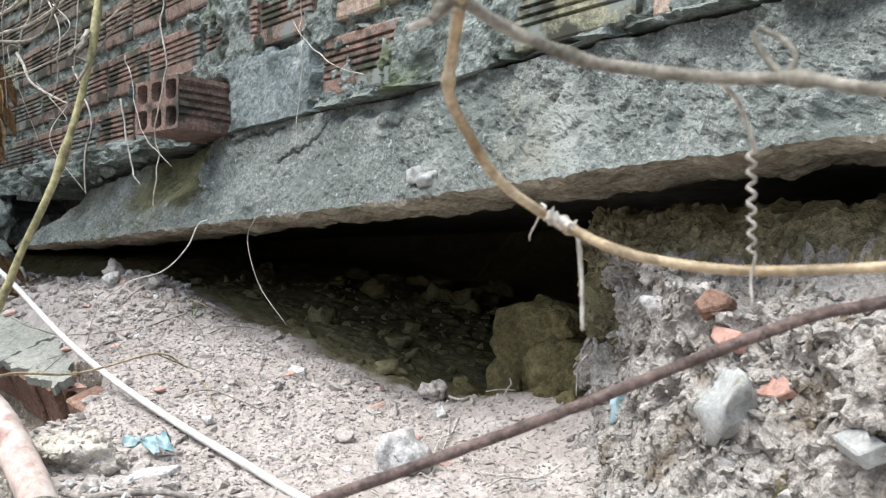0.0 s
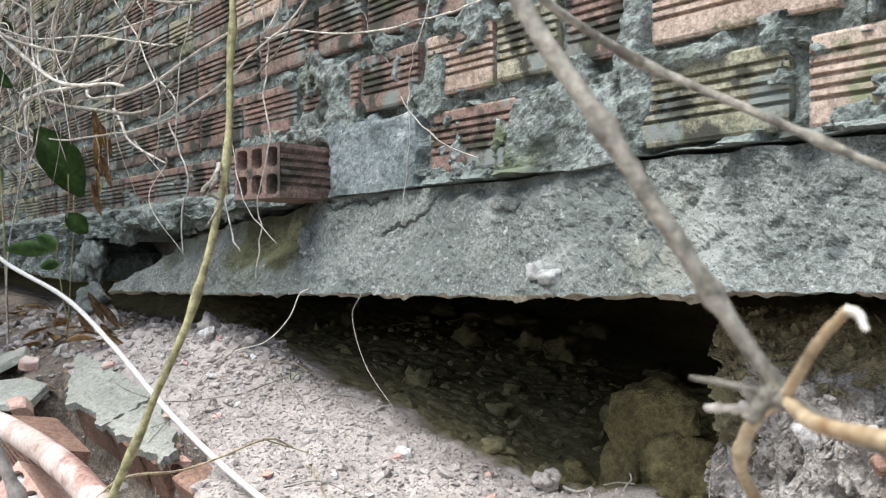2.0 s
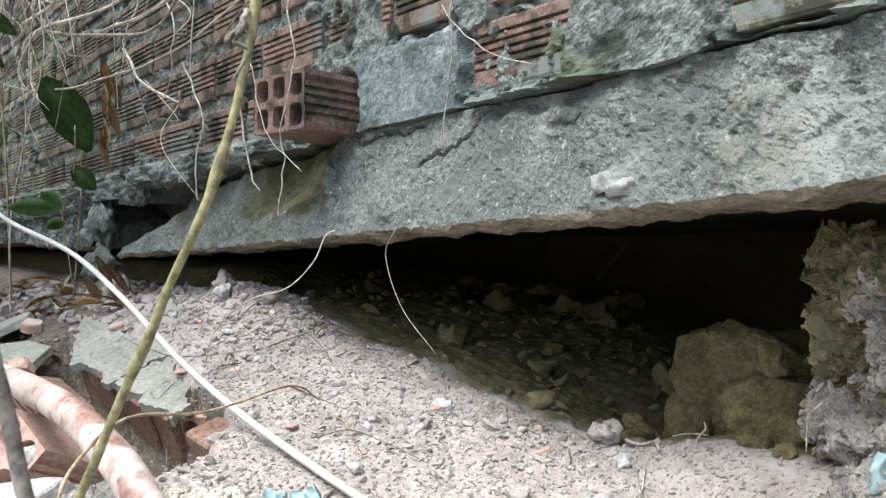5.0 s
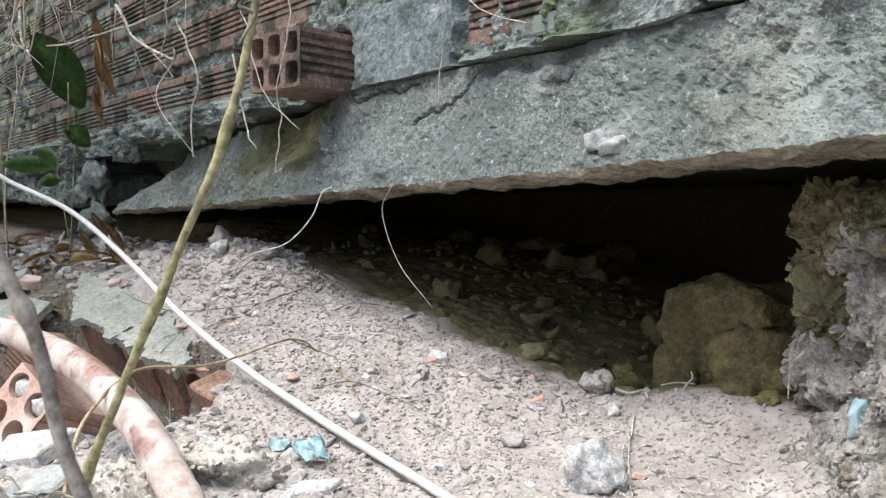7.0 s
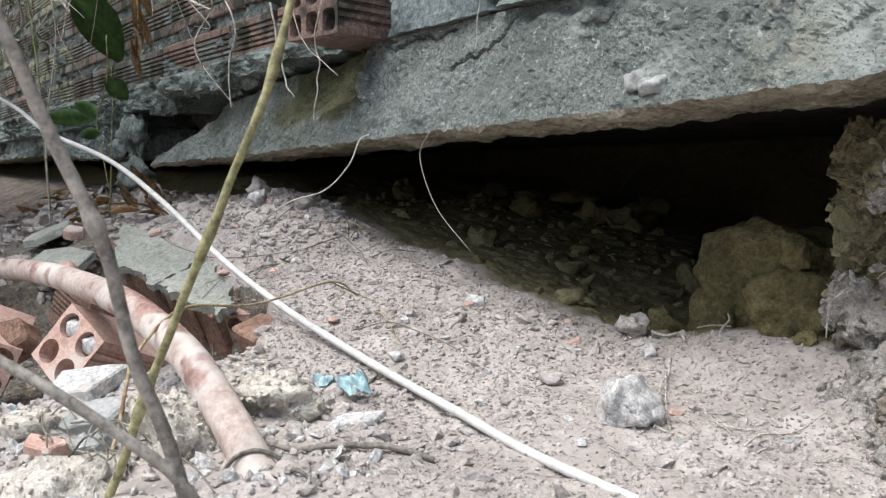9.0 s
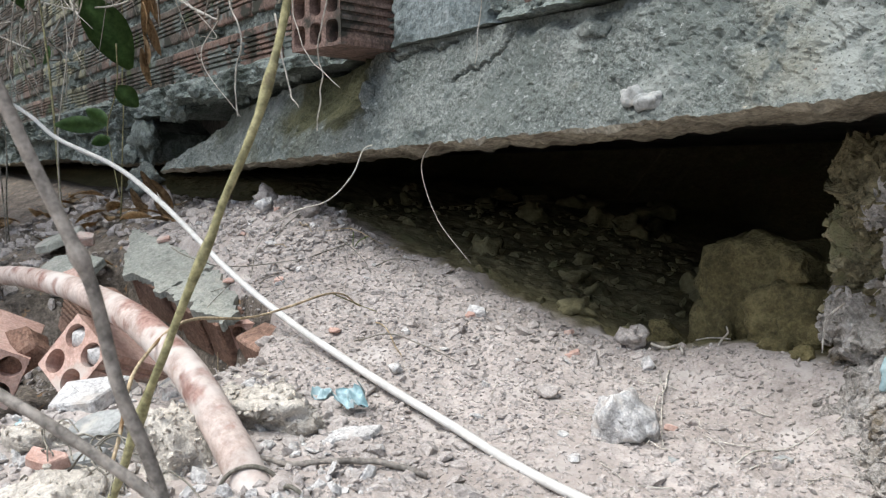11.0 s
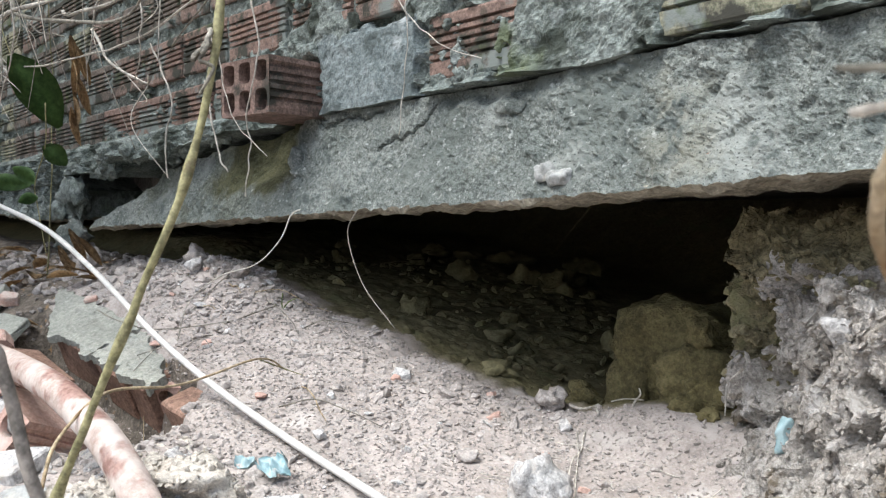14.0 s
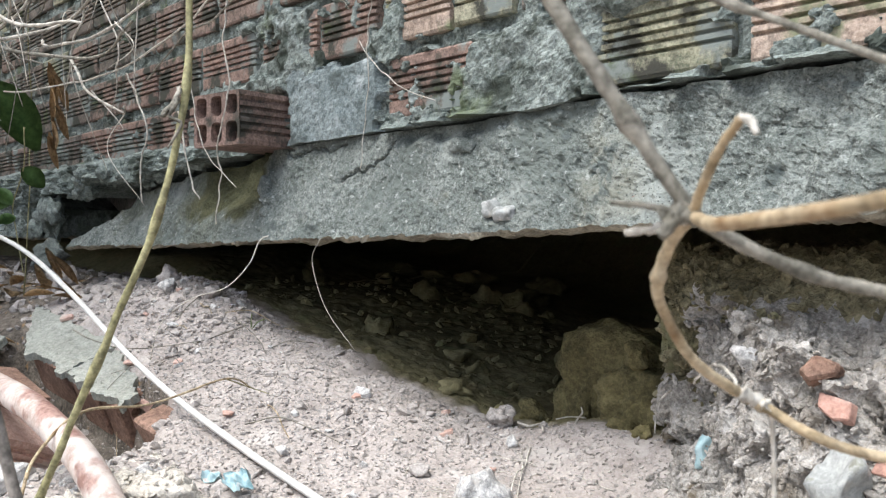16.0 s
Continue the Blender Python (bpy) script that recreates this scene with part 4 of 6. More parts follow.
NODE = (-0.238, -0.549, 0.0935)
stem("vine", "thick dry tan and grey woody vine hanging before the beam", [
    ("stem", [(-0.350, -0.612, 0.31), (-0.306, -0.587, 0.215), (-0.281, -0.579, 0.176), (-0.265, -0.572, 0.148), (-0.252, -0.561, 0.121), NODE], (0.0034, 0.0025), M_BARK, dict(rough=0.10, knots=(0.42, 0.78), seed=1, steps=12)),
    ("branch", [NODE, (-0.229, -0.534, 0.084), (-0.214, -0.519, 0.075), (-0.200, -0.508, 0.070), (-0.167, -0.497, 0.063), (-0.143, -0.496, 0.059), (-0.12, -0.497, 0.052), (-0.05, -0.49, 0.04)], (0.0024, 0.0020), M_BARK, dict(rough=0.16, knots=(0.28, 0.7), seed=2)),
    ("loop", [NODE, (-0.2484, -0.541, 0.0885), (-0.2584, -0.5339, 0.0798), (-0.2641, -0.5299, 0.0679), (-0.2712, -0.5131, 0.056), (-0.2700, -0.4968, 0.0385), (-0.2633, -0.4764, 0.0247), (-0.2561, -0.4681, 0.0188), (-0.2357, -0.468, 0.0105), (-0.2189, -0.459, 0.005), (-0.19, -0.44, 0.001), (-0.14, -0.415, 0.003), (-0.05, -0.40, 0.01)], (0.0023, 0.0020), M_TAN, dict(rough=0.08, knots=(0.22, 0.58), seed=3, steps=12)),
    ("shoot", [NODE, (-0.222, -0.563, 0.0905), (-0.200, -0.575, 0.0915), (-0.176, -0.586, 0.0935), (-0.150, -0.594, 0.097), (-0.10, -0.62, 0.105)], (0.0022, 0.0024), M_TAN, dict(rough=0.08, seed=4)),
    ("stub", [NODE, (-0.229, -0.558, 0.102), (-0.220, -0.564, 0.112), (-0.211, -0.567, 0.1205)], (0.0018, 0.0014), M_TAN, dict(rough=0.15, seed=5)),
    ("bark_strip", [(-0.2115, -0.567, 0.1205), (-0.2085, -0.567, 0.1195), (-0.2065, -0.567, 0.1155)], (0.0013, 0.0009), M_ROOT, dict(rough=0.3, seed=25)),
    ("stub", [NODE, (-0.250, -0.556, 0.0965), (-0.262, -0.560, 0.098)], (0.0016, 0.0008), M_BARK, dict(rough=0.3, seed=6)),
    ("stub", [NODE, (-0.250, -0.551, 0.0895), (-0.262, -0.552, 0.088)], (0.0020, 0.0012), M_ROOT, dict(rough=0.4, seed=23)),
    ("tail", [(-0.2575, -0.468, 0.0215), (-0.2550, -0.464, 0.017), (-0.2545, -0.462, -0.004), (-0.2540, -0.462, -0.024)], (0.0013, 0.0008), M_ROOT, dict(rough=0.3, seed=7)),
    ("knot", [(-0.247, -0.553, 0.0925), (-0.242, -0.551, 0.0945), (-0.236, -0.550, 0.092)], (0.0034, 0.0032), M_BARK, dict(rough=0.6, seed=21)),
    ("knot", [(-0.246, -0.556, 0.087), (-0.242, -0.552, 0.0925), (-0.239, -0.547, 0.098)], (0.0020, 0.0030), M_BARK, dict(rough=0.6, seed=22)),
    ("knot", [(-0.262, -0.4755, 0.0245), (-0.2575, -0.4695, 0.0205), (-0.254, -0.4670, 0.0175)], (0.0030, 0.0028), M_ROOT, dict(rough=0.6, seed=26)),
    ("tendril", [(-0.2640, -0.477, 0.0255), (-0.275, -0.462, 0.029), (-0.292, -0.445, 0.029), (-0.308, -0.435, 0.023), (-0.314, -0.43, 0.016)], (0.0007, 0.0004), M_ROOT, dict(rough=0.3, wobble=0.004, seed=8)),
    ("twig", [(-0.150, -0.496, 0.060), (-0.156, -0.497, 0.068), (-0.159, -0.499, 0.076)], (0.0013, 0.0008), M_BARK, dict(rough=0.3, seed=9)),
    ("twig", [(-0.150, -0.496, 0.060), (-0.147, -0.495, 0.066), (-0.150, -0.496, 0.072), (-0.157, -0.499, 0.077)], (0.0012, 0.0008), M_BARK, dict(rough=0.3, seed=10)),
    ("branch", [(-0.335, -0.604, 0.280), (-0.350, -0.545, 0.244), (-0.335, -0.500, 0.218), (-0.286, -0.495, 0.1903), (-0.2588, -0.495, 0.1759), (-0.2322, -0.496, 0.1619), (-0.19, -0.497, 0.140), (-0.12, -0.50, 0.105)], (0.0021, 0.0013), M_BARK, dict(rough=0.2, knots=(0.3, 0.6), seed=11)),
])
stem("sapling_stem", "slender olive-brown woody stem leaning before the wall", [
    ("stem", [(-0.84, -0.42, 0.75), (-0.825, -0.43, 0.5), (-0.819, -0.437, 0.4), (-0.813, -0.444, 0.3), (-0.807, -0.453, 0.2), (-0.812, -0.476, 0.1), (-0.837, -0.507, 0.0), (-0.877, -0.535, -0.1), (-0.919, -0.56, -0.2), (-0.961, -0.585, -0.31)], (0.0025, 0.0037), M_OLIVE, dict(rough=0.12, wobble=0.003, knots=(0.3, 0.42, 0.55, 0.7, 0.85), seed=12, steps=10)),
    ("dry_tuft", [(-0.812, -0.455, 0.215), (-0.800, -0.462, 0.205), (-0.803, -0.468, 0.190), (-0.797, -0.465, 0.178), (-0.800, -0.470, 0.160)], (0.0022, 0.0010), M_BARK, dict(rough=0.5, wobble=0.006, seed=18)),
    ("dry_tuft", [(-0.810, -0.455, 0.205), (-0.806, -0.470, 0.192), (-0.798, -0.468, 0.196)], (0.0030, 0.0012), M_BARK, dict(rough=0.6, wobble=0.004, seed=19)),
], "stem")
stem("sapling_stem", "dark grey woody stem standing close by", [
    ("stem", [(-0.72, -0.72, 0.25), (-0.69, -0.695, 0.12), (-0.683, -0.68, 0.075), (-0.681, -0.666, 0.038), (-0.676, -0.652, 0.003), (-0.675, -0.641, -0.027), (-0.674, -0.63, -0.08), (-0.667, -0.611, -0.142), (-0.65, -0.58, -0.3)], (0.0033, 0.0040), M_DARKBARK, dict(rough=0.04, knots=(0.55,), seed=13)),
    ("branch", [(-0.80, -0.72, -0.05), (-0.735, -0.69, -0.077), (-0.70, -0.66, -0.10), (-0.668, -0.618, -0.138), (-0.657, -0.600, -0.165)], (0.0031, 0.0033), M_DARKBARK, dict(rough=0.1, seed=14)),
], "stem")
stem("dry_twig", "thin bent brown twig resting on the dirt slope", [
    ("twig", [(-1.0, -0.56, -0.26), (-1.03, -0.53, -0.21), (-1.072, -0.5, -0.158), (-1.123, -0.43, -0.122), (-1.160, -0.33, -0.132), (-1.195, -0.206, -0.117), (-1.25, -0.13, -0.146)], (0.0022, 0.0012), M_TAN, dict(rough=0.2, wobble=0.004, seed=15)),
    ("twig", [(-1.195, -0.206, -0.117), (-1.22, -0.15, -0.140), (-1.235, -0.10, -0.16)], (0.0010, 0.0006), M_OLIVE, dict(rough=0.2, seed=16)),
], "twig")


# ---- grains ----
def crumb_mesh(name, places, sizes, material, seed, flat=True):
    """Many small angular grains in one mesh."""
    bm = bmesh.new()
    bmesh.ops.create_icosphere(bm, subdivisions=1, radius=1.0)
    base = np.array([v.co for v in bm.verts])
    tri = np.array([[v.index for v in f.verts] for f in bm.faces])
    bm.free()
    g = np.random.default_rng(seed)
    n = len(places)
    shape = g.uniform(0.6, 1.35, (n, 1, 3)) * np.array((1.15, 0.95, 0.5)) * sizes[:, None, None]
    v = base[None] * (1 + g.uniform(-0.28, 0.28, (n, len(base), 1)))
    v = v * shape
    q = g.normal(size=(n, 4)) * (np.array((1.0, 0.28, 0.28, 1.0)) if flat else 1.0)
    q /= np.linalg.norm(q, axis=1)[:, None]
    w, a, b, c = q.T
    R = np.stack([1 - 2 * (b * b + c * c), 2 * (a * b - c * w), 2 * (a * c + b * w), 2 * (a * b + c * w), 1 - 2 * (a * a + c * c), 2 * (b * c - a * w), 2 * (a * c - b * w), 2 * (b * c + a * w), 1 - 2 * (a * a + b * b)], -1).reshape(n, 3, 3)
    v = np.einsum("nij,nkj->nki", R, v) + places[:, None]
    f = tri[None] + (np.arange(n) * len(base))[:, None, None]
    return mesh_from(name, v.reshape(-1, 3), f.reshape(-1, 3).tolist(), material, shade=False)


def crumbs(name, label, places, sizes, material, seed, flat=True):
    return tagged(crumb_mesh(name, places, sizes, material, seed, flat), label, "gravel", kind="stuff")


# ---- loose stones and clods that can be told apart ----
def on_ground(x, y, sink=0.0):
    return float(ground_z(np.array(x), np.array(y))) - sink


def stone(name, x, y, size, seed, material, label, z=None, rough=0.3, turn=(0, 0, 0), group="", sub=3, lift=0.35, facet=0.6, boxy=0.0):
    z = on_ground(x, y) + size[2] * lift if z is None else z
    return lump(name, (x, y, z), size, seed, material, label, "stone" if name == "stone" else "earth clod" if name == "clod" else name.split("_")[0], rough, sub, turn, facet, group, boxy)


stone("stone", -0.775, -0.118, (0.036, 0.030, 0.036), 501, M_STONE, "pale grey angular lump of concrete on the dirt", z=-0.212, rough=0.22, turn=(20, 10, 30), sub=4, facet=0.8, boxy=0.3)
stone("stone", -1.052, -0.206, (0.011, 0.010, 0.007), 503, M_STONE, "small bluish-grey pebble on the dirt")
stone("clod", -0.943, 0.088, (0.018, 0.016, 0.018), 504, M_CLOD, "crumbly round clod at the edge of the hollow", z=-0.172, rough=0.5)
stone("clod", -1.626, -0.008, (0.020, 0.016, 0.018), 505, M_CLOD, "pale rounded clod on the heap's crest", rough=0.4, lift=0.7)
stone("clod", -1.222, 0.261, (0.026, 0.022, 0.018), 506, M_SHADE, "shade-toned olive-brown clod inside the hollow")
stone("stone", -0.885, 0.05, (0.011, 0.010, 0.010), 507, M_STONE, "small angular grey pebble on the dirt")
stone("stone", -0.90, -0.10, (0.015, 0.012, 0.009), 508, M_CLOD, "dusty rounded pebble on the dirt")
stone("stone", -1.75, -0.04, (0.026, 0.02, 0.018), 511, M_STONE, "grey rubble stone on the heap's crest", lift=0.6)
stone("stone", -1.80, -0.02, (0.03, 0.02, 0.022), 512, M_CLOD, "dusty lump on the heap's crest", lift=0.6, rough=0.45)
stone("stone", -2.35, -0.075, (0.078, 0.045, 0.044), 513, M_CONC, "grey lump of mortar under the broken beam end", z=0.034, rough=0.4, sub=4)
stone("stone", -2.30, -0.07, (0.05, 0.04, 0.045), 514, M_CLOD, "dusty clod under the broken beam end", z=-0.025, rough=0.4, sub=4)
def conglomerate(at, size, seed, label, turn=0.0, count=260, grain=(0.0015, 0.006)):
    """A crumbly lump with gravel set in its surface."""
    v, f = rock_data(seed, 4, 0.38, 0.5, 0.35)
    v = v * np.array(size)
    ob = mesh_from("rubble_lump", v, f, M_CLUMP)
    h = np.random.default_rng(seed)
    pick = v[h.integers(0, len(v), count)] * h.uniform(0.97, 1.04, (count, 1))
    grit = crumb_mesh("gravel", pick, grain[0] + (grain[1] - grain[0]) * h.uniform(0, 1, count) ** 2.2, M_CLUMP, seed + 1, False)
    grit.parent = ob
    grit["label"] = "gravel set in the lump"
    ob.matrix_world = pose(*at, 0, 0, turn)
    return tagged(ob, label, "rubble")


def plate(name, at, size, turn, seed, material, label, category, corners=6):
    """A broken flat piece with straight edges: size is length, width and thickness."""
    q = random.Random(seed)
    bm = bmesh.new()
    turns = sorted((k + q.uniform(-0.32, 0.32)) * 2 * math.pi / corners for k in range(corners))
    ring = [bm.verts.new((0.5 * size[0] * math.cos(a) * q.uniform(0.85, 1.12), 0.5 * size[1] * math.sin(a) * q.uniform(0.85, 1.12), 0)) for a in turns]
    face = bm.faces.new(ring)
    top = bmesh.ops.extrude_face_region(bm, geom=[face])["geom"]
    for v in (e for e in top if isinstance(e, bmesh.types.BMVert)):
        v.co = v.co * q.uniform(0.86, 0.98)
        v.co.z = size[2] * q.uniform(0.8, 1.15)
    bmesh.ops.recalc_face_normals(bm, faces=bm.faces[:])
    bmesh.ops.bevel(bm, geom=bm.edges[:], offset=0.12 * size[2], segments=1, affect="EDGES")
    bmesh.ops.triangulate(bm, faces=bm.faces[:])
    bmesh.ops.subdivide_edges(bm, edges=bm.edges[:], cuts=2)
    for v in bm.verts:
        v.co += noise.noise_vector(v.co * 90 + Vector((seed, 0, 0))) * 0.07 * size[2]
    ob = part(name, bm, material)
    ob.matrix_world = pose(*at, *turn)
    return tagged(ob, label, category)


plate("stone", (-1.140, -0.012, on_ground(-1.14, -0.012) - 0.001), (0.040, 0.026, 0.008), (18, 8, 20), 502, M_STONE, "flat light grey pebble on the dirt slope", "stone", 5)
conglomerate((-1.008, -0.385, -0.210), (0.050, 0.036, 0.030), 521, "yellowish conglomerate lump beside the pipe", 25)
conglomerate((-1.000, -0.488, -0.228), (0.050, 0.034, 0.044), 522, "crumbly gravel lump under the pipe", 10, 420)
conglomerate((-1.14, -0.335, -0.214), (0.044, 0.034, 0.018), 523, "pale crumbly lump on the slope", 0, 160)
conglomerate((-1.10, -0.400, -0.216), (0.038, 0.028, 0.020), 561, "pale crumbly lump beside the pipe", 40, 160)
conglomerate((-1.20, -0.405, -0.225), (0.036, 0.028, 0.022), 563, "pale crumbly lump beside the pipe", 70, 160)
conglomerate((-1.17, -0.575, -0.245), (0.045, 0.035, 0.024), 564, "dusty lump in the rubble", 15, 180)
conglomerate((-1.00, -0.590, -0.258), (0.060, 0.040, 0.030), 565, "crumbly lump of rubble", 50, 260)
plate("mortar_slab", (-1.105, -0.522, -0.232), (0.105, 0.052, 0.022), (28, -14, 38), 525, M_LUMP, "flat bluish-grey mortar slab in the rubble", "rubble")
plate("mortar_slab", (-1.235, -0.505, -0.222), (0.110, 0.075, 0.016), (16, -10, 60), 526, M_STONE, "flat pale mortar slab in the rubble", "rubble", 5)
plate("mortar_slab", (-1.055, -0.553, -0.240), (0.060, 0.026, 0.014), (30, -18, 42), 566, M_LUMP, "bluish-grey mortar slab in the rubble", "rubble", 5)
plate("mortar_slab", (-0.930, -0.340, on_ground(-0.930, -0.340) - 0.002), (0.085, 0.030, 0.006), (6, -8, 62), 527, M_STONE, "narrow flat grey shard on the dirt", "rubble", 5)
plate("mortar_slab", (-2.06, -0.325, -0.150), (0.20, 0.12, 0.014), (22, 5, 10), 567, M_DUSTY, "flat dusty grey piece of mortar beside the fallen bricks", "rubble", 7)
plate("mortar_slab", (-2.27, -0.290, -0.105), (0.20, 0.13, 0.016), (22, 5, -20), 568, M_DUSTY, "flat dusty grey piece of mortar by the plinth", "rubble", 6)
plate("brick_shard", (-1.945, -0.335, -0.165), (0.085, 0.045, 0.03), (40, 10, 12), 569, M_FRESH, "broken red brick piece beside the fallen bricks", "brick", 5)
plate("brick_shard", (-2.12, -0.285, -0.098), (0.06, 0.04, 0.02), (20, 10, 50), 570, M_FRESH, "broken red brick piece by the plinth", "brick", 5)
plate("brick_shard", (-1.075, -0.585, -0.236), (0.055, 0.034, 0.012), (22, 8, 30), 530, M_FRESH, "pink brick shard in the rubble", "brick", 5)
plate("brick_shard", (-1.62, -0.50, -0.240), (0.13, 0.09, 0.04), (50, 0, 20), 572, M_CHUNK, "brown broken brick piece under the pipe", "brick", 5)
plate("brick_shard", (-1.945, -0.174, slab_plane(-1.945, -0.174) + 0.002), (0.036, 0.028, 0.006), (24, 5, 20), 573, M_FRESH, "pink brick shard on the mortar skin", "brick", 5)
plate("mortar_slab", (-0.655, -0.030, on_ground(-0.655, -0.03) - 0.001), (0.022, 0.016, 0.003), (0, 6, 40), 574, M_LUMP, "thin bluish slate chip on the dirt", "stone", 5)
plate("mortar_slab", (-0.70, -0.130, on_ground(-0.70, -0.13) - 0.001), (0.022, 0.012, 0.003), (0, 6, 10), 575, M_LUMP, "thin bluish slate chip on the dirt", "stone", 5)
stone("brick_shard", -1.215, -0.195, (0.013, 0.009, 0.004), 528, M_FRESH, "small pink brick shard on the dirt", rough=0.15)
stone("brick_shard", -1.55, -0.20, (0.02, 0.014, 0.005), 531, M_FRESH, "dusty pink brick shard on the slope", rough=0.15)
# on the bank, placed along the line of sight to fit the camera's view
TO_CAMERA = np.array((0.364, -0.917, 0.163))


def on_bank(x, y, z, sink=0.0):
    """The place of the bank nearest the camera on the sight line through a point."""
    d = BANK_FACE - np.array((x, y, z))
    along = d @ TO_CAMERA
    off = np.linalg.norm(d - along[:, None] * TO_CAMERA, axis=1)
    best = BANK_FACE[np.argmax(np.where(off < 0.007, along, -9))] - sink * TO_CAMERA
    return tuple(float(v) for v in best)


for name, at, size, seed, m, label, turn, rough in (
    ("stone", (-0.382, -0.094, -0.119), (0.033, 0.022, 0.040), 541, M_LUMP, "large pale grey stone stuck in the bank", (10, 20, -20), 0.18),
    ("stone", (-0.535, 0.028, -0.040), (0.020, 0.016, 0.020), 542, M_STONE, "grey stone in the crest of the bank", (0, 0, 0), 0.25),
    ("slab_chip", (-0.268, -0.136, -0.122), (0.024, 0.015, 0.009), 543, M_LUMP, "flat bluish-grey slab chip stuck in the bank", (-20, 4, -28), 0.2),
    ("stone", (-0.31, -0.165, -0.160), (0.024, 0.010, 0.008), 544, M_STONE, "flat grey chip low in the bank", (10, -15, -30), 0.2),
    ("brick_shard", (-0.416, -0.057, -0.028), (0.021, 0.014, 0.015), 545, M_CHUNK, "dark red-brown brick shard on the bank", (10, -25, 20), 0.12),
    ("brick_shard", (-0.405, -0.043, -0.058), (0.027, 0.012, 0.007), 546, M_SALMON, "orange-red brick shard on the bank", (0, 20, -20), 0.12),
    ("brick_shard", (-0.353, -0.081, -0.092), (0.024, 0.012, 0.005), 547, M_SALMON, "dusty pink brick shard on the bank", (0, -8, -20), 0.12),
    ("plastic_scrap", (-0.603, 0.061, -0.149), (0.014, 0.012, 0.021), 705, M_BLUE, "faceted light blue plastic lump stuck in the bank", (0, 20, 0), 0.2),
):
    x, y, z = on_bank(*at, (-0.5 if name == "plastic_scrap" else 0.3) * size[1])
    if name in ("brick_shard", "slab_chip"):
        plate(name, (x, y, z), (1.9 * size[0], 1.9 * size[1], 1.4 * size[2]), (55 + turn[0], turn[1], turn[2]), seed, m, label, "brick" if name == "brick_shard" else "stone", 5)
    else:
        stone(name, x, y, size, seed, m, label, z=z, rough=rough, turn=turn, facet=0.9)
# in the hollow, in dark olive colours that carry its shade
stone("earth_mound", -0.835, 0.275, (0.108, 0.088, 0.100), 551, M_MOUND, "shade-toned olive-brown block of earth in the hollow", z=-0.142, rough=0.16, sub=5, turn=(0, 0, 12), facet=0.5, boxy=0.6)
stone("clod", -0.763, 0.155, (0.021, 0.016, 0.020), 552, M_MOUND, "angular olive clod on the earth block", z=-0.070, rough=0.2, facet=0.9)
stone("earth_mound", -0.765, 0.215, (0.066, 0.066, 0.058), 553, M_MOUND, "shade-toned clod slumped from the earth block", z=-0.142, rough=0.26, sub=5, boxy=0.5)
stone("clod", -0.90, 0.215, (0.055, 0.05, 0.062), 554, M_MOUND, "shade-toned clod at the foot of the earth block", rough=0.3, z=-0.185, boxy=0.4, sub=4)
stone("clod", -0.774, 0.135, (0.022, 0.018, 0.019), 555, M_MOUND, "shade-toned clod at the foot of the earth block", rough=0.35)
stone("clod", -0.727, 0.118, (0.013, 0.012, 0.011), 556, M_MOUND, "small shade-toned clod at the foot of the earth block", rough=0.35)
stone("clod", -0.955, 0.165, (0.030, 0.026, 0.020), 557, M_MOUND, "shade-toned clod at the foot of the earth block", rough=0.4)
r = random.Random(77)
n = 0
while n < 34:
    x, y = r.uniform(-2.1, -0.8), r.uniform(0.10, 0.95)
    if x > -1.08 and y < 0.45:
        continue
    s = r.uniform(0.015, 0.05) * (0.6 + 0.5 * y)
    stone("clod", x, y, (s * r.uniform(0.9, 1.4), s, s * r.uniform(0.6, 0.9)), 600 + n, M_SHADE, "dark olive clod lying in the hollow", rough=0.45, sub=3, group="clods in the hollow", turn=(0, 0, r.uniform(0, 180)), lift=0.1, facet=0.9)
    n += 1


# ---- crumbs and gravel ----
g = np.random.default_rng(9)


def scatter(n, x0, x1, y0, y1, smin, smax, power=2.5, thick=True):
    x, y = g.uniform(x0, x1, n), g.uniform(y0, y1, n)
    if thick:
        keep = fbm(x, y, 0, 5, 3, 88) > g.uniform(-0.9, 0.5, n)
        x, y = x[keep], y[keep]
    s = smin + (smax - smin) * g.uniform(0, 1, len(x)) ** power
    return np.stack([x, y, ground_z(x, y) + 0.15 * s], -1), s


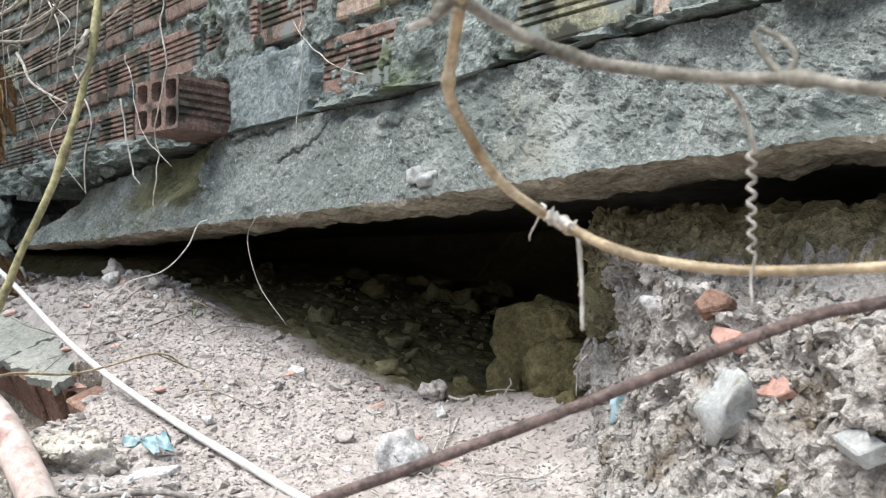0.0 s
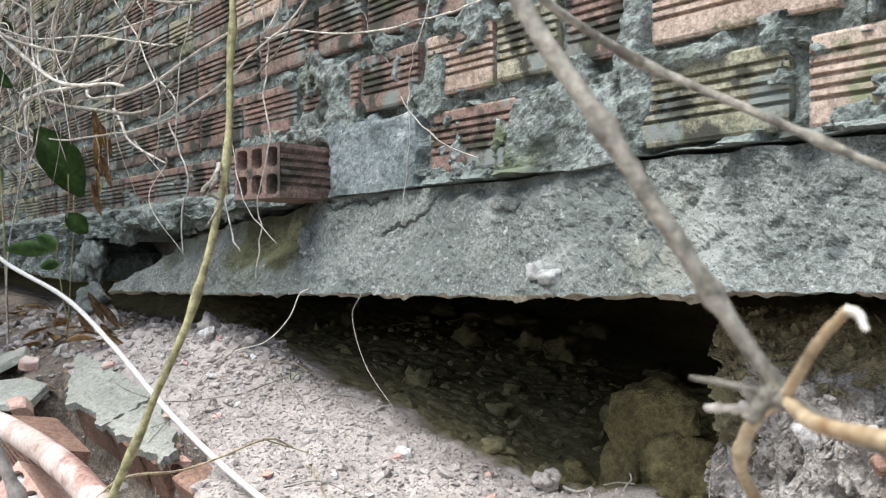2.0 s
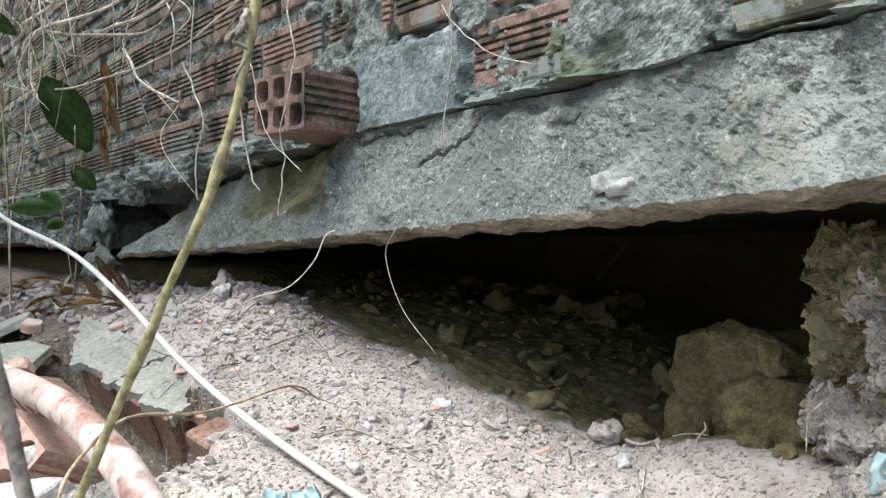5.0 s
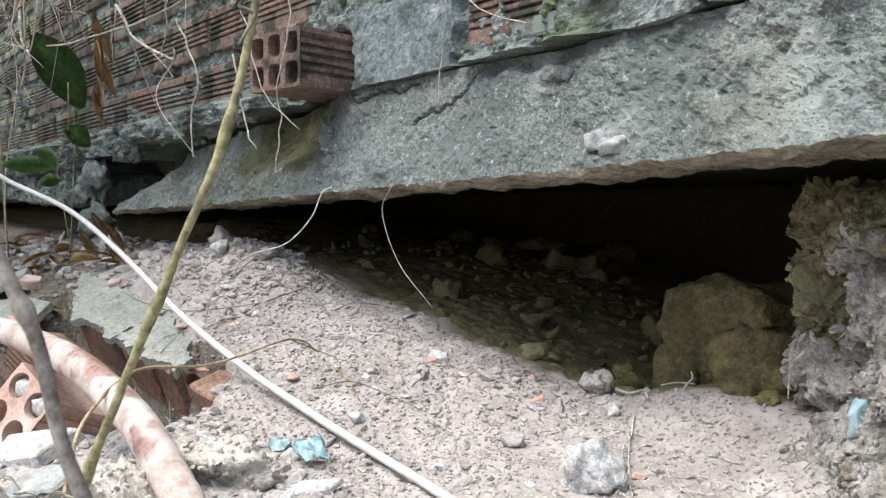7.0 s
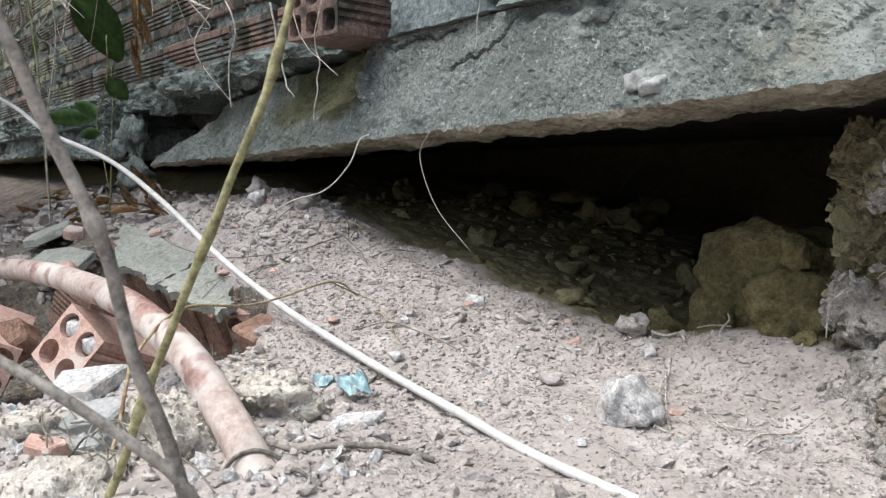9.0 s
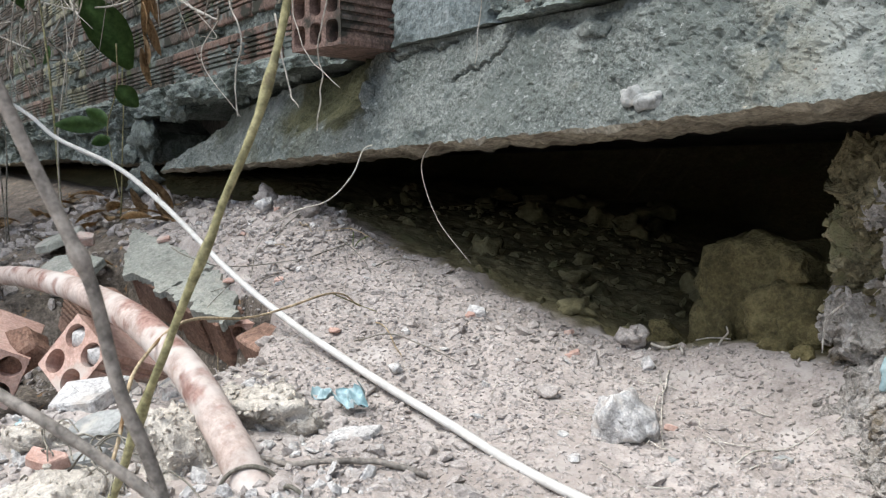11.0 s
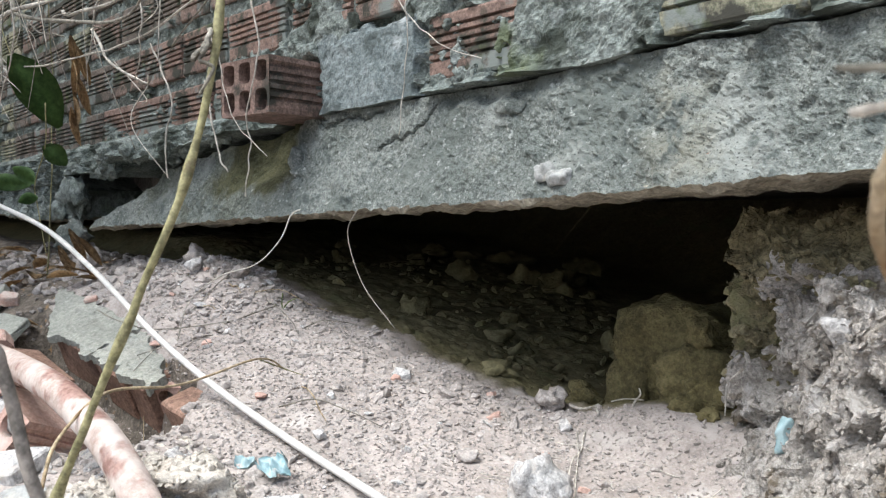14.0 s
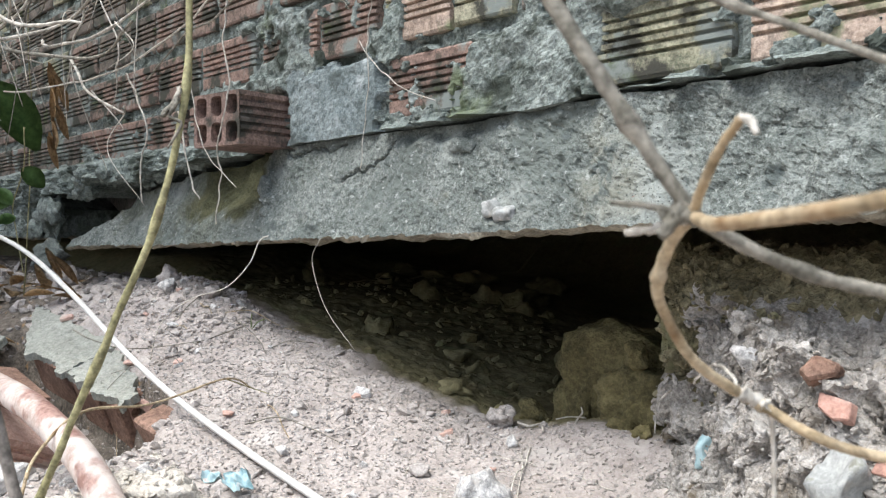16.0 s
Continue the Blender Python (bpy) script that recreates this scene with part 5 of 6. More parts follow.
for args, m, name, label in (
    ((20000, -1.9, -0.5, -0.45, 0.14, 0.0009, 0.0046, 3.0), M_CLOD, "dirt_crumbs", "fine dusty crumbs strewn over the dirt"),
    ((16000, -1.5, -0.5, -0.40, 0.12, 0.0009, 0.0034, 2.2, False), M_CLOD, "dirt_crumbs", "fine dusty crumbs all over the dirt"),
    ((1000, -2.0, -0.5, -0.45, 0.12, 0.0035, 0.012, 2.6), M_CLOD, "dirt_crumbs", "dusty clods and pebbles strewn over the dirt"),
    ((70, -2.0, -0.5, -0.45, 0.12, 0.003, 0.010, 2.2), M_STONE, "gravel", "grey gravel strewn over the dirt"),
    ((1500, -2.05, -1.45, -0.16, 0.05, 0.0018, 0.009, 2.4, False), M_CLOD, "dirt_crumbs", "loose clods heaped on the crest"),
    ((50, -2.05, -1.55, -0.12, 0.04, 0.004, 0.015, 2.2, False), M_STONE, "gravel", "grey rubble on the heap's crest"),
    ((420, -1.5, -0.8, -0.62, -0.34, 0.002, 0.011, 2.2, False), M_STONE, "gravel", "pale grey gravel among the rubble"),
    ((1500, -1.6, -0.8, -0.65, -0.32, 0.0015, 0.009, 2.2, False), M_CLOD, "dirt_crumbs", "dusty crumbs among the rubble"),
    ((600, -2.9, -1.9, -0.5, 0.08, 0.005, 0.02, 2.2, False), M_CLOD, "dirt_crumbs", "dusty rubble at the foot of the wall"),
    ((420, -1.9, -0.7, 0.08, 0.7, 0.003, 0.013, 2.2, False), M_SHADE, "dirt_crumbs", "shade-toned crumbs on the floor of the hollow"),
):
    p, s = scatter(*args)
    if m is not M_SHADE:
        dry = p[:, 1] < shade_edge(p[:, 0]) - 0.004
        p, s = p[dry], s[dry]
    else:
        deep = p[:, 1] > shade_edge(p[:, 0]) + 0.03
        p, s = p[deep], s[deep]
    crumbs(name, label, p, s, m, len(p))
pick = BANK_FACE[g.integers(0, len(BANK_FACE), 11000)] + g.normal(0, 0.002, (11000, 3))
# Crumbs are split along the same painted shadow line.
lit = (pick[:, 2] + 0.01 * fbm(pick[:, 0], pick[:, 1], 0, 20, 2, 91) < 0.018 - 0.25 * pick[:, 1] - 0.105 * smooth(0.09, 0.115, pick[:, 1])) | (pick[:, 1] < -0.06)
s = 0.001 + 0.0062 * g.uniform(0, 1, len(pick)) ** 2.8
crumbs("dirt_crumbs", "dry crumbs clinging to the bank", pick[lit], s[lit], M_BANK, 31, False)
crumbs("dirt_crumbs", "shade-toned crumbs clinging to the bank under the beam", pick[~lit], s[~lit], M_BANKSHADE, 32, False)


# ---- blue plastic ----
def scrap(at, size, seed, label, turn=(0, 0, 0)):
    xs = np.linspace(-1, 1, 14)
    A, Bm = np.meshgrid(xs, xs, indexing="ij")
    w = 0.8 * fbm(A, Bm, seed, 1.6, 3, seed)
    rim = (1 + 0.15 * fbm(A, Bm, 3, 2.0, 3, seed + 1)) / np.maximum(1, np.hypot(A, Bm) ** 0.7)
    top = np.stack([A * rim * size[0], Bm * rim * size[1], w * size[2] + 0.25 * size[2] * (A ** 2 + Bm ** 2)], -1).reshape(-1, 3)
    low = top - np.array([0, 0, 0.0008])
    k = 14 * 14
    f = grid_faces(14, 14)
    f += [[a + k for a in q][::-1] for q in grid_faces(14, 14)]
    rim_i = [i * 14 for i in range(14)] + [13 * 14 + j for j in range(1, 14)] + [i * 14 + 13 for i in range(12, -1, -1)] + list(range(12, 0, -1))
    f += [(b, a, a + k, b + k) for a, b in zip(rim_i, rim_i[1:] + rim_i[:1])]
    ob = mesh_from("plastic_scrap", np.concatenate([top, low]), f, M_BLUE)
    ob.matrix_world = pose(*at, *turn)
    return tagged(ob, label, "plastic scrap")


scrap((-0.99, -0.302, -0.197), (0.016, 0.013, 0.022), 701, "crumpled light blue plastic scrap on the dirt", (40, 0, 20))
scrap((-1.035, -0.312, -0.205), (0.013, 0.007, 0.010), 702, "small torn blue plastic shred on the dirt", (10, 0, 50))
scrap((-1.24, -0.60, -0.245), (0.035, 0.022, 0.02), 703, "crumpled blue plastic bag in the rubble", (15, 0, 10))
scrap((-1.66, -0.47, -0.235), (0.024, 0.016, 0.016), 704, "teal plastic film caught among broken bricks", (60, 0, 10))


# ---- roots and dry twigs ----
def single(name, label, pts, rad, m, category="root", **more):
    root = tube(name, pts, rad, m, None, **more)
    return tagged(root, label, category)


single("root", "thin pale root curving out from under the beam", [(-1.341, -0.05, 0.086), (-1.344, -0.068, 0.077), (-1.347, -0.086, 0.039), (-1.371, -0.115, 0.001), (-1.413, -0.155, -0.018), (-1.45, -0.19, -0.06), (-1.47, -0.20, -0.12)], (0.0012, 0.0009), M_ROOT, sides=6)
single("root", "thin grey-brown root hanging from the beam's lower edge", [(-1.175, -0.062, 0.082), (-1.198, -0.062, 0.047), (-1.151, -0.07, -0.02), (-1.078, -0.07, -0.076)], (0.0010, 0.0006), M_DARKBARK, sides=6)
curl = [(-0.1785 + 0.0013 * math.cos(2 * math.pi * k / 5), -0.462 + 0.0013 * math.sin(2 * math.pi * k / 5), 0.045 - 0.0011 * k) for k in range(36)]
single("root", "tightly curled whitish root hanging from the vine", [(-0.176, -0.492, 0.066), (-0.178, -0.472, 0.060)] + curl + [(-0.179, -0.462, -0.002), (-0.1785, -0.462, -0.012)], (0.0009, 0.0005), M_ROOT, sides=6, steps=4)
gz = on_ground
for k, (pts, rad) in enumerate((
    ([(-0.86, 0.06), (-0.835, 0.02), (-0.815, -0.02), (-0.775, -0.075), (-0.74, -0.12)], 0.0011),
    ([(-0.865, 0.05), (-0.83, 0.01), (-0.80, -0.03), (-0.755, -0.085), (-0.715, -0.13)], 0.0009),
    ([(-0.925, 0.10), (-0.905, 0.105), (-0.88, 0.10), (-0.862, 0.085)], 0.0022),
    ([(-0.84, 0.15), (-0.86, 0.14), (-0.87, 0.12)], 0.0013),
    ([(-0.66, -0.10), (-0.668, -0.06), (-0.676, -0.02), (-0.668, 0.01), (-0.655, 0.035)], 0.0012),
)):
    single("root", "pale dry rootlet lying on the dirt", [(x, y, gz(x, y) + rad * 1.5 + 0.003 * ((i * 7 + k) % 3)) for i, (x, y) in enumerate(pts)], (rad, rad * 0.6), M_ROOT, sides=6, wobble=0.002, seed=k)
single("root", "upright dry rootlet at the foot of the earth block", [(-0.845, 0.128, -0.180), (-0.838, 0.128, -0.164), (-0.830, 0.129, -0.154), (-0.832, 0.129, -0.146)], (0.0016, 0.0010), M_ROOT, sides=6)
single("root", "pale bark strip hanging on the bank's edge", [(-0.662, 0.085, -0.095), (-0.675, 0.086, -0.106), (-0.684, 0.088, -0.118), (-0.685, 0.086, -0.150)], (0.0013, 0.0008), M_ROOT, sides=6)
single("dry_twig", "dark brown stick lying on the dirt", [(x, y, gz(x, y) + 0.004) for x, y in ((-0.935, -0.442), (-0.895, -0.42), (-0.875, -0.39), (-0.845, -0.352), (-0.815, -0.325))], (0.0024, 0.0030), M_DARKBARK, "twig", wobble=0.003, rough=0.25, seed=3)
for k, pts in enumerate(([(-1.63, -0.03, -0.03), (-1.60, -0.10, -0.075), (-1.56, -0.18, -0.125), (-1.50, -0.26, -0.165)], [(-1.47, -0.02, -0.075), (-1.50, -0.09, -0.10), (-1.52, -0.16, -0.125), (-1.54, -0.24, -0.15)], [(-1.66, -0.26, -0.08), (-1.60, -0.24, -0.10), (-1.55, -0.20, -0.11), (-1.48, -0.10, -0.095)])):
    single("dry_twig", "thin grey-brown twig on the slope", pts, (0.0012, 0.0008), M_BARK, "twig", wobble=0.004, seed=k, sides=6)

rs = random.Random(17)
for k in range(9):
    x, y, a, L = rs.uniform(-1.62, -1.15), rs.uniform(-0.22, 0.02), rs.uniform(-0.9, 0.9), rs.uniform(0.05, 0.16)
    pts = [(x + L * s * math.cos(a), y + L * s * math.sin(a), gz(x + L * s * math.cos(a), y + L * s * math.sin(a)) + 0.004 + 0.02 * math.sin(math.pi * s) * rs.random()) for s in (0, 0.35, 0.7, 1)]
    single("dry_twig", "thin grey-brown twig lying on the slope", pts, (0.0011, 0.0006), rs.choice((M_BARK, M_TAN, M_DARKBARK)), "twig", wobble=0.004, seed=60 + k, sides=5)
for k in range(46):
    x, y = rs.uniform(-1.75, -0.6), rs.uniform(-0.30, 0.06)
    size = (rs.uniform(0.012, 0.030), rs.uniform(0.009, 0.020), rs.uniform(0.003, 0.007))
    red = k % 5 == 0
    plate("brick_shard" if red else "stone", (x, y, on_ground(x, y) - 0.3 * size[2]), size, (rs.uniform(-8, 22), rs.uniform(-6, 14), rs.uniform(0, 360)), 800 + k, M_FRESH if red else rs.choice((M_CLOD, M_CLOD, M_STONE)), "small dusty pink brick shard on the dirt" if red else "flat dusty stone chip lying on the dirt", "brick" if red else "stone", rs.choice((5, 6, 7)))

rt = np.random.default_rng(23)
dry_face = BANK_FACE[(BANK_FACE[:, 2] < 0.0) & (BANK_FACE[:, 2] > -0.2)]
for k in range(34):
    p = dry_face[rt.integers(0, len(dry_face))] + 0.003 * TO_CAMERA
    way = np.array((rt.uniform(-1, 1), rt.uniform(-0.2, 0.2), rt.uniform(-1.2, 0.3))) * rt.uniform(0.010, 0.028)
    pts = [tuple(p + way * u + TO_CAMERA * 0.006 * math.sin(math.pi * u) + rt.normal(0, 0.0016, 3)) for u in (0, 0.35, 0.7, 1)]
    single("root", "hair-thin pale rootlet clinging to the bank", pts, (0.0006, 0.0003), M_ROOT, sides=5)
for k in range(22):
    x, y, a, length = rt.uniform(-1.0, -0.56), rt.uniform(-0.2, 0.08), rt.uniform(0, 6.28), rt.uniform(0.02, 0.06)
    pts = [(x + length * u * math.cos(a) + 0.004 * math.sin(5 * u + k), y + length * u * math.sin(a), gz(x + length * u * math.cos(a), y + length * u * math.sin(a)) + 0.0022) for u in (0, 0.3, 0.65, 1)]
    single("root", "hair-thin pale rootlet lying on the dirt", pts, (0.0008, 0.0004), M_ROOT, sides=5)
for k in range(14):
    x, y, a, length = rt.uniform(-1.15, -0.92), rt.uniform(-0.60, -0.53), rt.uniform(-0.6, 0.9), rt.uniform(0.04, 0.10)
    pts = [(x + length * u * math.cos(a), y + length * u * math.sin(a), -0.222 + 0.02 * math.sin(math.pi * u) * rt.random()) for u in (0, 0.35, 0.7, 1)]
    single("dry_twig", "thin bent grey twig on the rubble", pts, (0.0012, 0.0007), M_BARK, "twig", wobble=0.004, seed=300 + k, sides=5)

# sprout
sprout = new("sprout")
tagged(sprout, "tiny yellowish-green sprout at the heap's edge", "plant")
for pts in ([(-1.473, -0.008, -0.10), (-1.475, -0.010, -0.075), (-1.47, -0.012, -0.055)], [(-1.474, -0.009, -0.085), (-1.455, -0.01, -0.07), (-1.435, -0.005, -0.062)], [(-1.474, -0.009, -0.09), (-1.49, -0.015, -0.075)]):
    tube("shoot", pts, (0.0012, 0.0006), M_FARLEAF, sprout, sides=6)


# ---- leaves ----
def leaf(bm, at, length, width, turn, fold=0.25, bend=0.2):
    m = pose(*at, *turn)
    rows = []
    n = 7
    for i in range(n):
        u = i / (n - 1)
        w = width * 0.5 * (math.sin(math.pi * min(u * 0.93 + 0.04, 1)) ** 0.8)
        z = -bend * length * u * u
        rows.append([bm.verts.new(m @ Vector((length * u, s * w, z + abs(s) * w * fold))) for s in (-1, 0, 1)])
    for a, b in zip(rows, rows[1:]):
        for k in (0, 1):
            bm.faces.new((a[k], b[k], b[k + 1], a[k + 1]))
    return bm


def leaf_thing(name, label, spots, m, stalk=None):
    root = new(name)
    tagged(root, label, "plant" if stalk else "leaf")
    for at, length, width, turn in spots:
        bm = leaf(bmesh.new(), at, length, width, turn)
        bmesh.ops.solidify(bm, geom=bm.faces[:], thickness=0.0006)
        part("leaf", bm, m, root, shade=True)
    for pts, rad in stalk or ():
        tube("stalk", pts, rad, M_OLIVE, root, sides=6)
    return root


leaf_thing("leafy_shoot", "broad dark green leaf on a thin stalk before the wall", [((-2.20, -0.25, 0.43), 0.175, 0.095, (62, 54, 59))], M_LEAF, [([(-2.30, -0.27, 0.62), (-2.24, -0.26, 0.50), (-2.20, -0.25, 0.43)], (0.0015, 0.0012))])
leaf_thing("leafy_shoot", "small green leaves on a thin shoot by the plinth", [((-2.25, -0.20, 0.155), 0.10, 0.042, (70, -5, -120)), ((-2.22, -0.20, 0.155), 0.055, 0.04, (60, -45, -110)), ((-2.20, -0.20, 0.125), 0.04, 0.03, (60, 10, -120)), ((-2.15, -0.20, 0.235), 0.06, 0.045, (70, 40, 60))], M_LEAF, [([(-2.10, -0.21, 0.32), (-2.14, -0.20, 0.235), (-2.22, -0.20, 0.155), (-2.20, -0.20, 0.10), (-2.18, -0.19, 0.0)], (0.0014, 0.0012))])
leaf_thing("leafy_shoot", "bright yellowish-green leaves high in the tangle", [((-3.0, -0.3, 0.72), 0.09, 0.06, (70, 30, 60)), ((-2.92, -0.3, 0.80), 0.08, 0.05, (60, 50, 40)), ((-3.1, -0.3, 0.66), 0.08, 0.05, (75, 20, 80)), ((-2.82, -0.3, 0.74), 0.06, 0.04, (60, 60, 30))], M_FARLEAF, [([(-3.2, -0.3, 1.0), (-3.05, -0.3, 0.85), (-3.0, -0.3, 0.72)], (0.0015, 0.0012))])
r = random.Random(63)
spots = [((r.uniform(-2.75, -2.25), -0.32 + r.uniform(-0.05, 0.05), r.uniform(0.44, 0.66)), r.uniform(0.05, 0.085), r.uniform(0.03, 0.045), (r.uniform(40, 80), r.uniform(10, 60), r.uniform(30, 90))) for k in range(10)]
leaf_thing("leafy_shoot", "fresh green leaves hanging in the dry vine tangle", spots, M_LEAF, [([(-2.9, -0.32, 0.75), (-2.6, -0.32, 0.58), (-2.3, -0.32, 0.50)], (0.002, 0.0012))])
r = random.Random(21)
spots = []
for k in range(16):
    t = k / 15
    spots.append(((-2.5 - 0.35 * t + r.uniform(-0.12, 0.12), -0.26 + r.uniform(-0.06, 0.06), 0.36 + 0.55 * t + r.uniform(-0.05, 0.05)), r.uniform(0.03, 0.07), r.uniform(0.02, 0.04), (r.uniform(0, 90), r.uniform(10, 80), r.uniform(0, 360))))
leaf_thing("leafy_shoot", "green climbing shoot with scattered leaves before the wall", spots, M_LEAF, [([(-2.45, -0.25, -0.05), (-2.48, -0.26, 0.3), (-2.62, -0.26, 0.6), (-2.85, -0.26, 1.0)], (0.003, 0.002))])
for k in range(26):
    x, y = r.uniform(-3.0, -1.98), r.uniform(-0.32, -0.06)
    leaf_thing("fallen_leaf", "curled brown dry leaf lying by the plinth", [((x, y, gz(x, y) + 0.02), r.uniform(0.05, 0.085), r.uniform(0.035, 0.055), (r.uniform(-30, 30), r.uniform(-25, 25), r.uniform(0, 360)))], M_DRYLEAF)
for x, y, z, turn in ((-2.06, -0.17, 0.46, (70, 78, 50)), (-2.04, -0.17, 0.41, (60, 85, 70)), (-2.03, -0.165, 0.37, (80, 75, 40)), (-2.04, -0.17, 0.34, (50, 80, 90)), (-2.06, -0.17, 0.31, (70, 80, 20)), (-2.02, -0.17, 0.43, (90, 70, 80)), (-2.25, -0.12, 0.055, (60, 60, 50)), (-2.18, -0.12, 0.035, (70, 50, 70)), (-2.33, -0.12, 0.015, (60, 60, 30)), (-2.28, -0.12, -0.015, (50, 40, 90)), (-2.16, -0.12, -0.015, (60, 50, 60)), (-2.10, -0.13, -0.035, (30, 30, 50))):
    leaf_thing("dry_leaf", "shrivelled brown leaf caught on a twig", [((x, y, z), 0.08, 0.02, turn), ((x + 0.01, y - 0.005, z - 0.01), 0.06, 0.016, (turn[0] - 50, turn[1] - 12, turn[2] + 25))], M_DRYLEAF)

# ---- tangle of dry vines before the wall ----
HANG = [
    ("long pale dry vine strung across the wall", [(-3.3, -0.32, 0.83), (-2.667, -0.3, 0.75), (-2.039, -0.3, 0.598), (-1.697, -0.3, 0.53), (-1.421, -0.3, 0.465), (-1.27, -0.3, 0.432)], 0.0030, M_ROOT),
    ("pale dry vine strung across the wall", [(-1.697, -0.3, 0.53), (-1.495, -0.3, 0.497), (-1.311, -0.3, 0.49), (-1.082, -0.3, 0.469), (-0.924, -0.3, 0.442), (-0.7, -0.3, 0.43)], 0.0022, M_ROOT),
    ("long grey dry vine sagging across the wall", [(-3.6, -0.24, 0.75), (-2.93, -0.22, 0.564), (-2.359, -0.22, 0.432), (-1.888, -0.22, 0.376), (-1.559, -0.22, 0.367), (-1.297, -0.22, 0.4), (-1.176, -0.22, 0.421), (-1.072, -0.22, 0.46), (-0.95, -0.22, 0.51)], 0.0034, M_ROOT),
    ("grey dry vine slanting over the bricks", [(-1.476, -0.2, 0.341), (-1.359, -0.2, 0.386), (-1.248, -0.2, 0.407), (-1.15, -0.2, 0.442), (-1.092, -0.2, 0.474), (-1.0, -0.2, 0.56)], 0.0028, M_BARK),
    ("pale dry tendril hanging before the bricks", [(-1.822, -0.22, 0.675), (-1.711, -0.22, 0.565), (-1.612, -0.22, 0.491), (-1.534, -0.22, 0.416), (-1.547, -0.22, 0.361), (-1.585, -0.22, 0.306)], 0.0026, M_ROOT),
    ("pale dry tendril hanging before the bricks", [(-1.452, -0.22, 0.62), (-1.43, -0.22, 0.536), (-1.463, -0.22, 0.461), (-1.474, -0.22, 0.39), (-1.486, -0.22, 0.313)], 0.0024, M_ROOT),
    ("pale dry tendril hanging from the vines", [(-1.29, -0.15, 0.475), (-1.264, -0.15, 0.529), (-1.25, -0.15, 0.60)], 0.0030, M_ROOT),
    ("long pale root hanging down past the jutting brick", [(-1.30, -0.16, 0.52), (-1.31, -0.16, 0.464), (-1.301, -0.16, 0.411), (-1.287, -0.16, 0.315), (-1.319, -0.16, 0.24), (-1.328, -0.15, 0.179), (-1.346, -0.14, 0.10)], 0.0026, M_ROOT),
    ("thin pale vine strung over the bricks", [(-1.30, -0.15, 0.47), (-1.207, -0.15, 0.459), (-1.117, -0.15, 0.439), (-0.988, -0.15, 0.422), (-0.89, -0.15, 0.416), (-0.823, -0.15, 0.418), (-0.7, -0.15, 0.44)], 0.0022, M_ROOT),
    ("thin pale root hanging over the cement patch", [(-0.999, -0.06, 0.53), (-1.023, -0.06, 0.468), (-1.048, -0.06, 0.419), (-1.073, -0.05, 0.377), (-1.085, -0.04, 0.332), (-1.10, -0.035, 0.26), (-1.105, -0.035, 0.19)], 0.0016, M_ROOT),
    ("short pale rootlet curling on the red brick", [(-1.09, -0.05, 0.37), (-1.055, -0.04, 0.316), (-1.013, -0.035, 0.29), (-0.952, -0.03, 0.269)], 0.0014, M_ROOT),
    ("thin brown tendril hanging before the bricks", [(-1.166, -0.1, 0.56), (-1.137, -0.1, 0.493), (-1.096, -0.1, 0.461), (-1.07, -0.1, 0.418), (-1.044, -0.1, 0.391)], 0.0012, M_BARK),
    ("pale bark strip hanging before the bricks", [(-1.73, -0.13, 0.40), (-1.717, -0.12, 0.354), (-1.677, -0.12, 0.287), (-1.698, -0.12, 0.235), (-1.69, -0.12, 0.149)], 0.0032, M_ROOT),
    ("curly dry tendril by the jutting brick", [(-1.42, -0.16, 0.36), (-1.404, -0.16, 0.315), (-1.374, -0.16, 0.241), (-1.345, -0.16, 0.205), (-1.256, -0.16, 0.153)], 0.0015, M_ROOT),
    ("pale dry tendril hanging in the tangle", [(-1.88, -0.35, 0.72), (-1.837, -0.35, 0.518), (-1.797, -0.35, 0.439), (-1.816, -0.35, 0.368), (-1.917, -0.35, 0.269)], 0.0030, M_ROOT),
    ("bleached loop of dry vine in the tangle", [(-1.837, -0.35, 0.56), (-1.80, -0.35, 0.49), (-1.70, -0.35, 0.455), (-1.60, -0.35, 0.47), (-1.555, -0.35, 0.53)], 0.0042, M_ROOT),
    ("short pale bark strip below the jutting brick", [(-1.50, -0.13, 0.30), (-1.485, -0.12, 0.201), (-1.465, -0.12, 0.145)], 0.0028, M_ROOT),
]
for k, (label, pts, rad, m) in enumerate(HANG):
    single("dry_vine", label, pts, (rad * 0.62, rad * 0.42), m, "vine", wobble=0.012 if len(pts) > 6 else 0.008, rough=0.3, seed=30 + k, sides=6, steps=10)
r = random.Random(44)
for k in range(46):
    x, y = r.uniform(-3.4, -1.7), r.uniform(-0.48, -0.12)
    z0 = r.uniform(0.42, 1.1)
    drop = min(r.uniform(0.12, 0.45), z0 - 0.24)
    drift = r.uniform(-0.25, 0.25)
    pts = [(x + drift * s + r.uniform(-0.02, 0.02), y + r.uniform(-0.03, 0.03), z0 - drop * s + r.uniform(-0.02, 0.02)) for s in (0, 0.3, 0.6, 1)]
    root = single("dry_vine", "thin pale dry vine hanging in the tangle before the wall", pts, (r.uniform(0.0018, 0.0042), 0.0012), r.choice((M_ROOT, M_ROOT, M_BARK)), "vine", wobble=0.012, rough=0.35, seed=90 + k, sides=5)
    a = pts[1]
    tube("side_shoot", [a, (a[0] + r.uniform(-0.08, 0.08), a[1] + r.uniform(-0.03, 0.03), a[2] + r.uniform(-0.02, 0.07)), (a[0] + r.uniform(-0.14, 0.14), a[1], a[2] + r.uniform(-0.08, 0.10))], (0.0012, 0.0006), root.data.materials[0], root, sides=5, rough=0.3)
